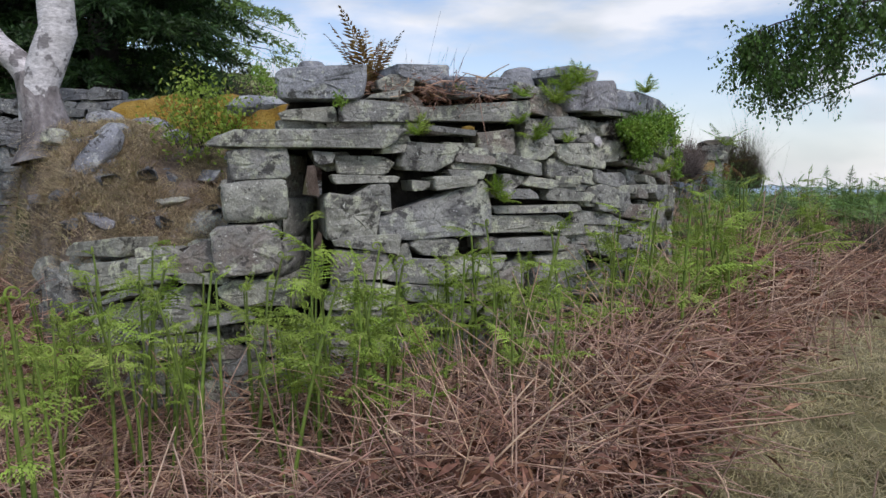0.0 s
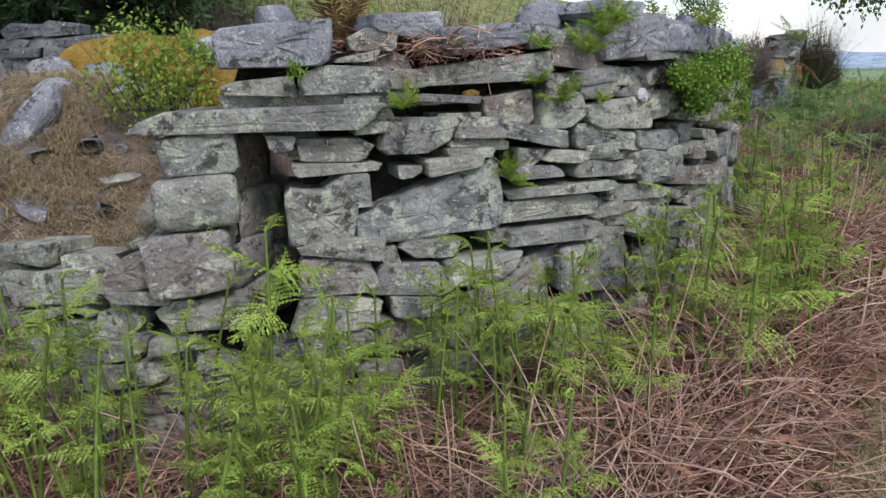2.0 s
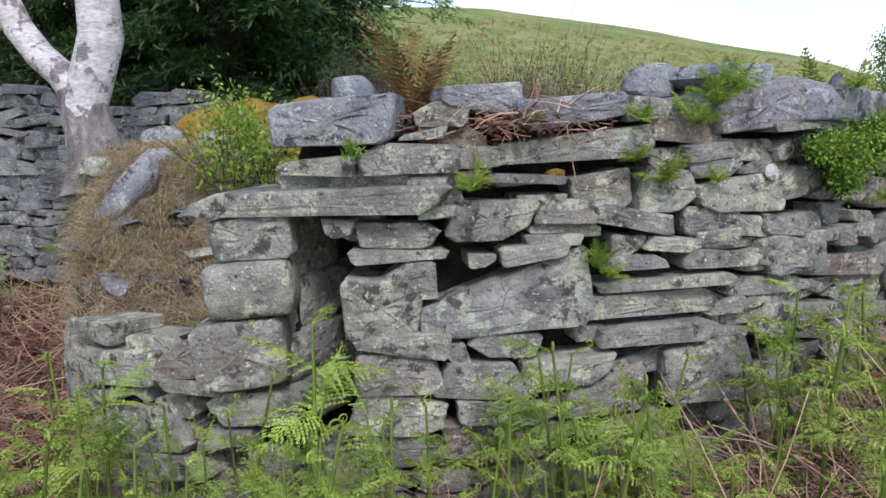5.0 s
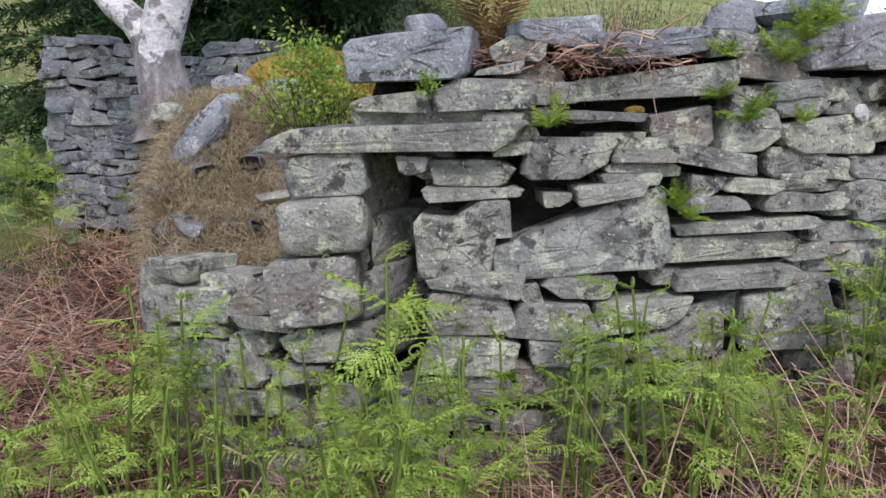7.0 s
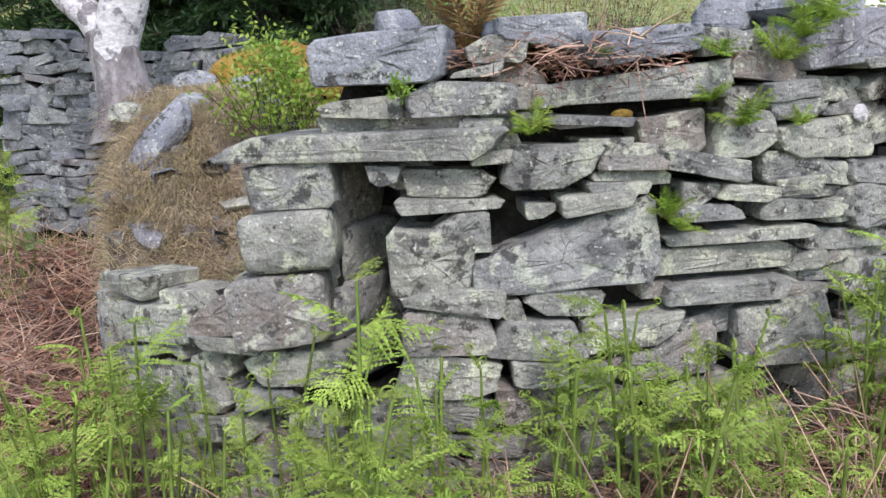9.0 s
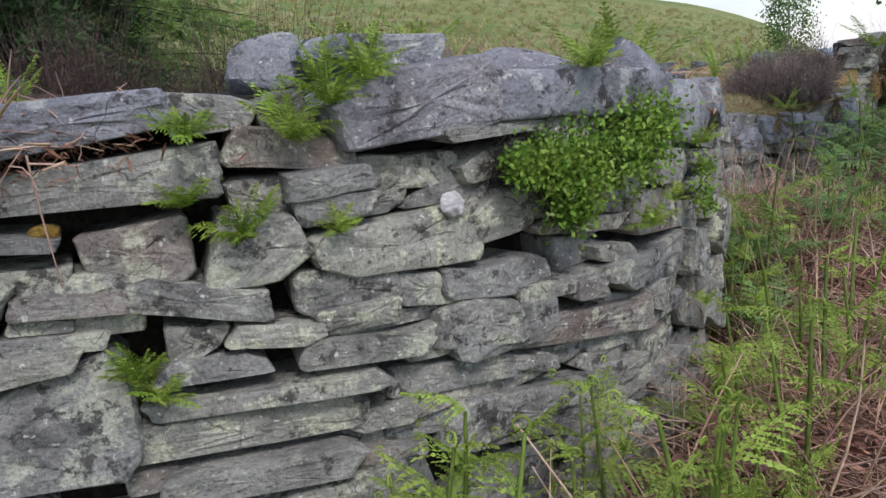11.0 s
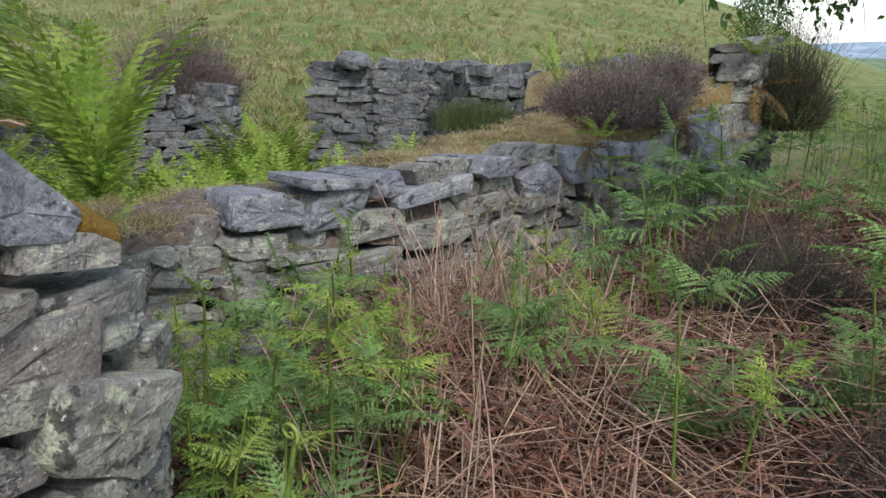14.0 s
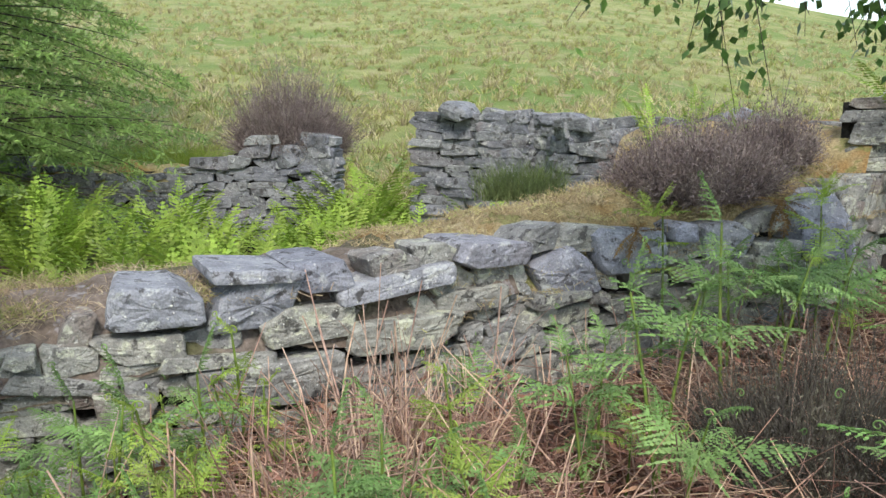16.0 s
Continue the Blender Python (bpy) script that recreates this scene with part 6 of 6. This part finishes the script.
def leaning_stalks(name, count, line, wide, label):
    """Long pale broken stalks lying and leaning along a line on the ground."""
    path, run = curve_line(line)
    k = rng.integers(0, len(path), count)
    xy = path[k] + rng.normal(size=(count, 2)) * wide
    base = np.array([(x, y, rise(x, y) + 0.6 * heap(x, y) * rng.random()) for x, y in xy])
    way = rng.normal(size=(count, 3)) * (0.8, 0.8, 0.25) + (0.1, 0.25, 0.55)
    ob = put(name, quick_mesh(name, *strands(base, way, rng.uniform(0.3, 0.8, count), rng.uniform(0.003, 0.006, count), 0.16, 4, 0.12, 0.5)), DEADPALE)
    tagged(ob, label, "litter", kind="stuff")


leaning_stalks("dead_stalks", 330, [(0.35, 2.8), (0.8, 3.6), (1.3, 4.6), (1.8, 5.6), (2.4, 6.6)], 0.15, "long pale dead bracken stalks leaning beside the path")
leaning_stalks("dead_stalks", 160, [(-2.6, 3.6), (-1.6, 3.3), (-0.6, 3.2), (0.4, 3.4)], 0.3, "long pale dead bracken stalks lying before the wall")
# dead fern litter on the wall top
top_spots = np.array([(-0.35 + 0.5 * r2.random(), 4.5 + 0.35 * r2.random(), 1.60 + 0.08 * r2.random()) for _ in range(60)] + [(0.85 + 0.3 * r2.random(), 6.2 + 0.5 * r2.random(), 1.58 + 0.1 * r2.random()) for _ in range(60)] + [(0.45 + 0.4 * r2.random(), 5.85 + 0.7 * r2.random(), 1.62 + 0.13 * r2.random()) for _ in range(60)])
dead_mass("wall_top_litter", top_spots, 1900, "dead brown fern fronds heaped on the wall top", 0.16, 0.3, 0.05)


# ---------------------------------------------------------------- rubble on the bank, the far tree
rubble = []
for i in range(90):
    x, y = -2.65 + 1.5 * r2.random(), 4.4 + 1.3 * r2.random()
    v, f = [], []
    q = r2.uniform(0.015, 0.06)
    me = stone_mesh(q * 2.2, q * 1.2, q * 1.6, r2.uniform(0.6, 1.6), 7000 + i)
    v = np.array([tuple(w.co) for w in me.vertices])
    fc = np.array([tuple(p.vertices) for p in me.polygons if len(p.vertices) == 4])
    rubble.append(moved(pose(x, y, bank_height(x, y) + 0.2 * q, r2.uniform(-90, 20), r2.uniform(-20, 20), r2.uniform(0, 360)), (v, fc)))
    bpy.data.meshes.remove(me)
tagged(put("rubble", quick_mesh("rubble", *join(*rubble)), BOULDER), "small grey stones scattered over the bank", "rubble", kind="stuff")

far = new("birch_tree")
fx, fy = 4.6, 36.0
fz = rise(fx, fy)
put("trunk", quick_mesh("trunk", *tube([(fx, fy, fz - 0.2), (fx + 0.1, fy, fz + 1.6), (fx, fy, fz + 3.6)], [0.07, 0.05, 0.015], 7)), BARK, far, True)
put("crown", quick_mesh("crown", *leafy_crown(3800, [(fx + 0.9 * math.cos(i * 2.1) * (0.4 + 0.1 * (i % 4)), fy + 0.8 * math.sin(i * 2.1), fz + 0.9 + 0.2 * i) for i in range(13)], (0.25, 0.25, 0.2), (0.09, 0.06))), BIRCH_LEAF, far)
tagged(far, "small leafy birch on the brow of the hill", "tree")
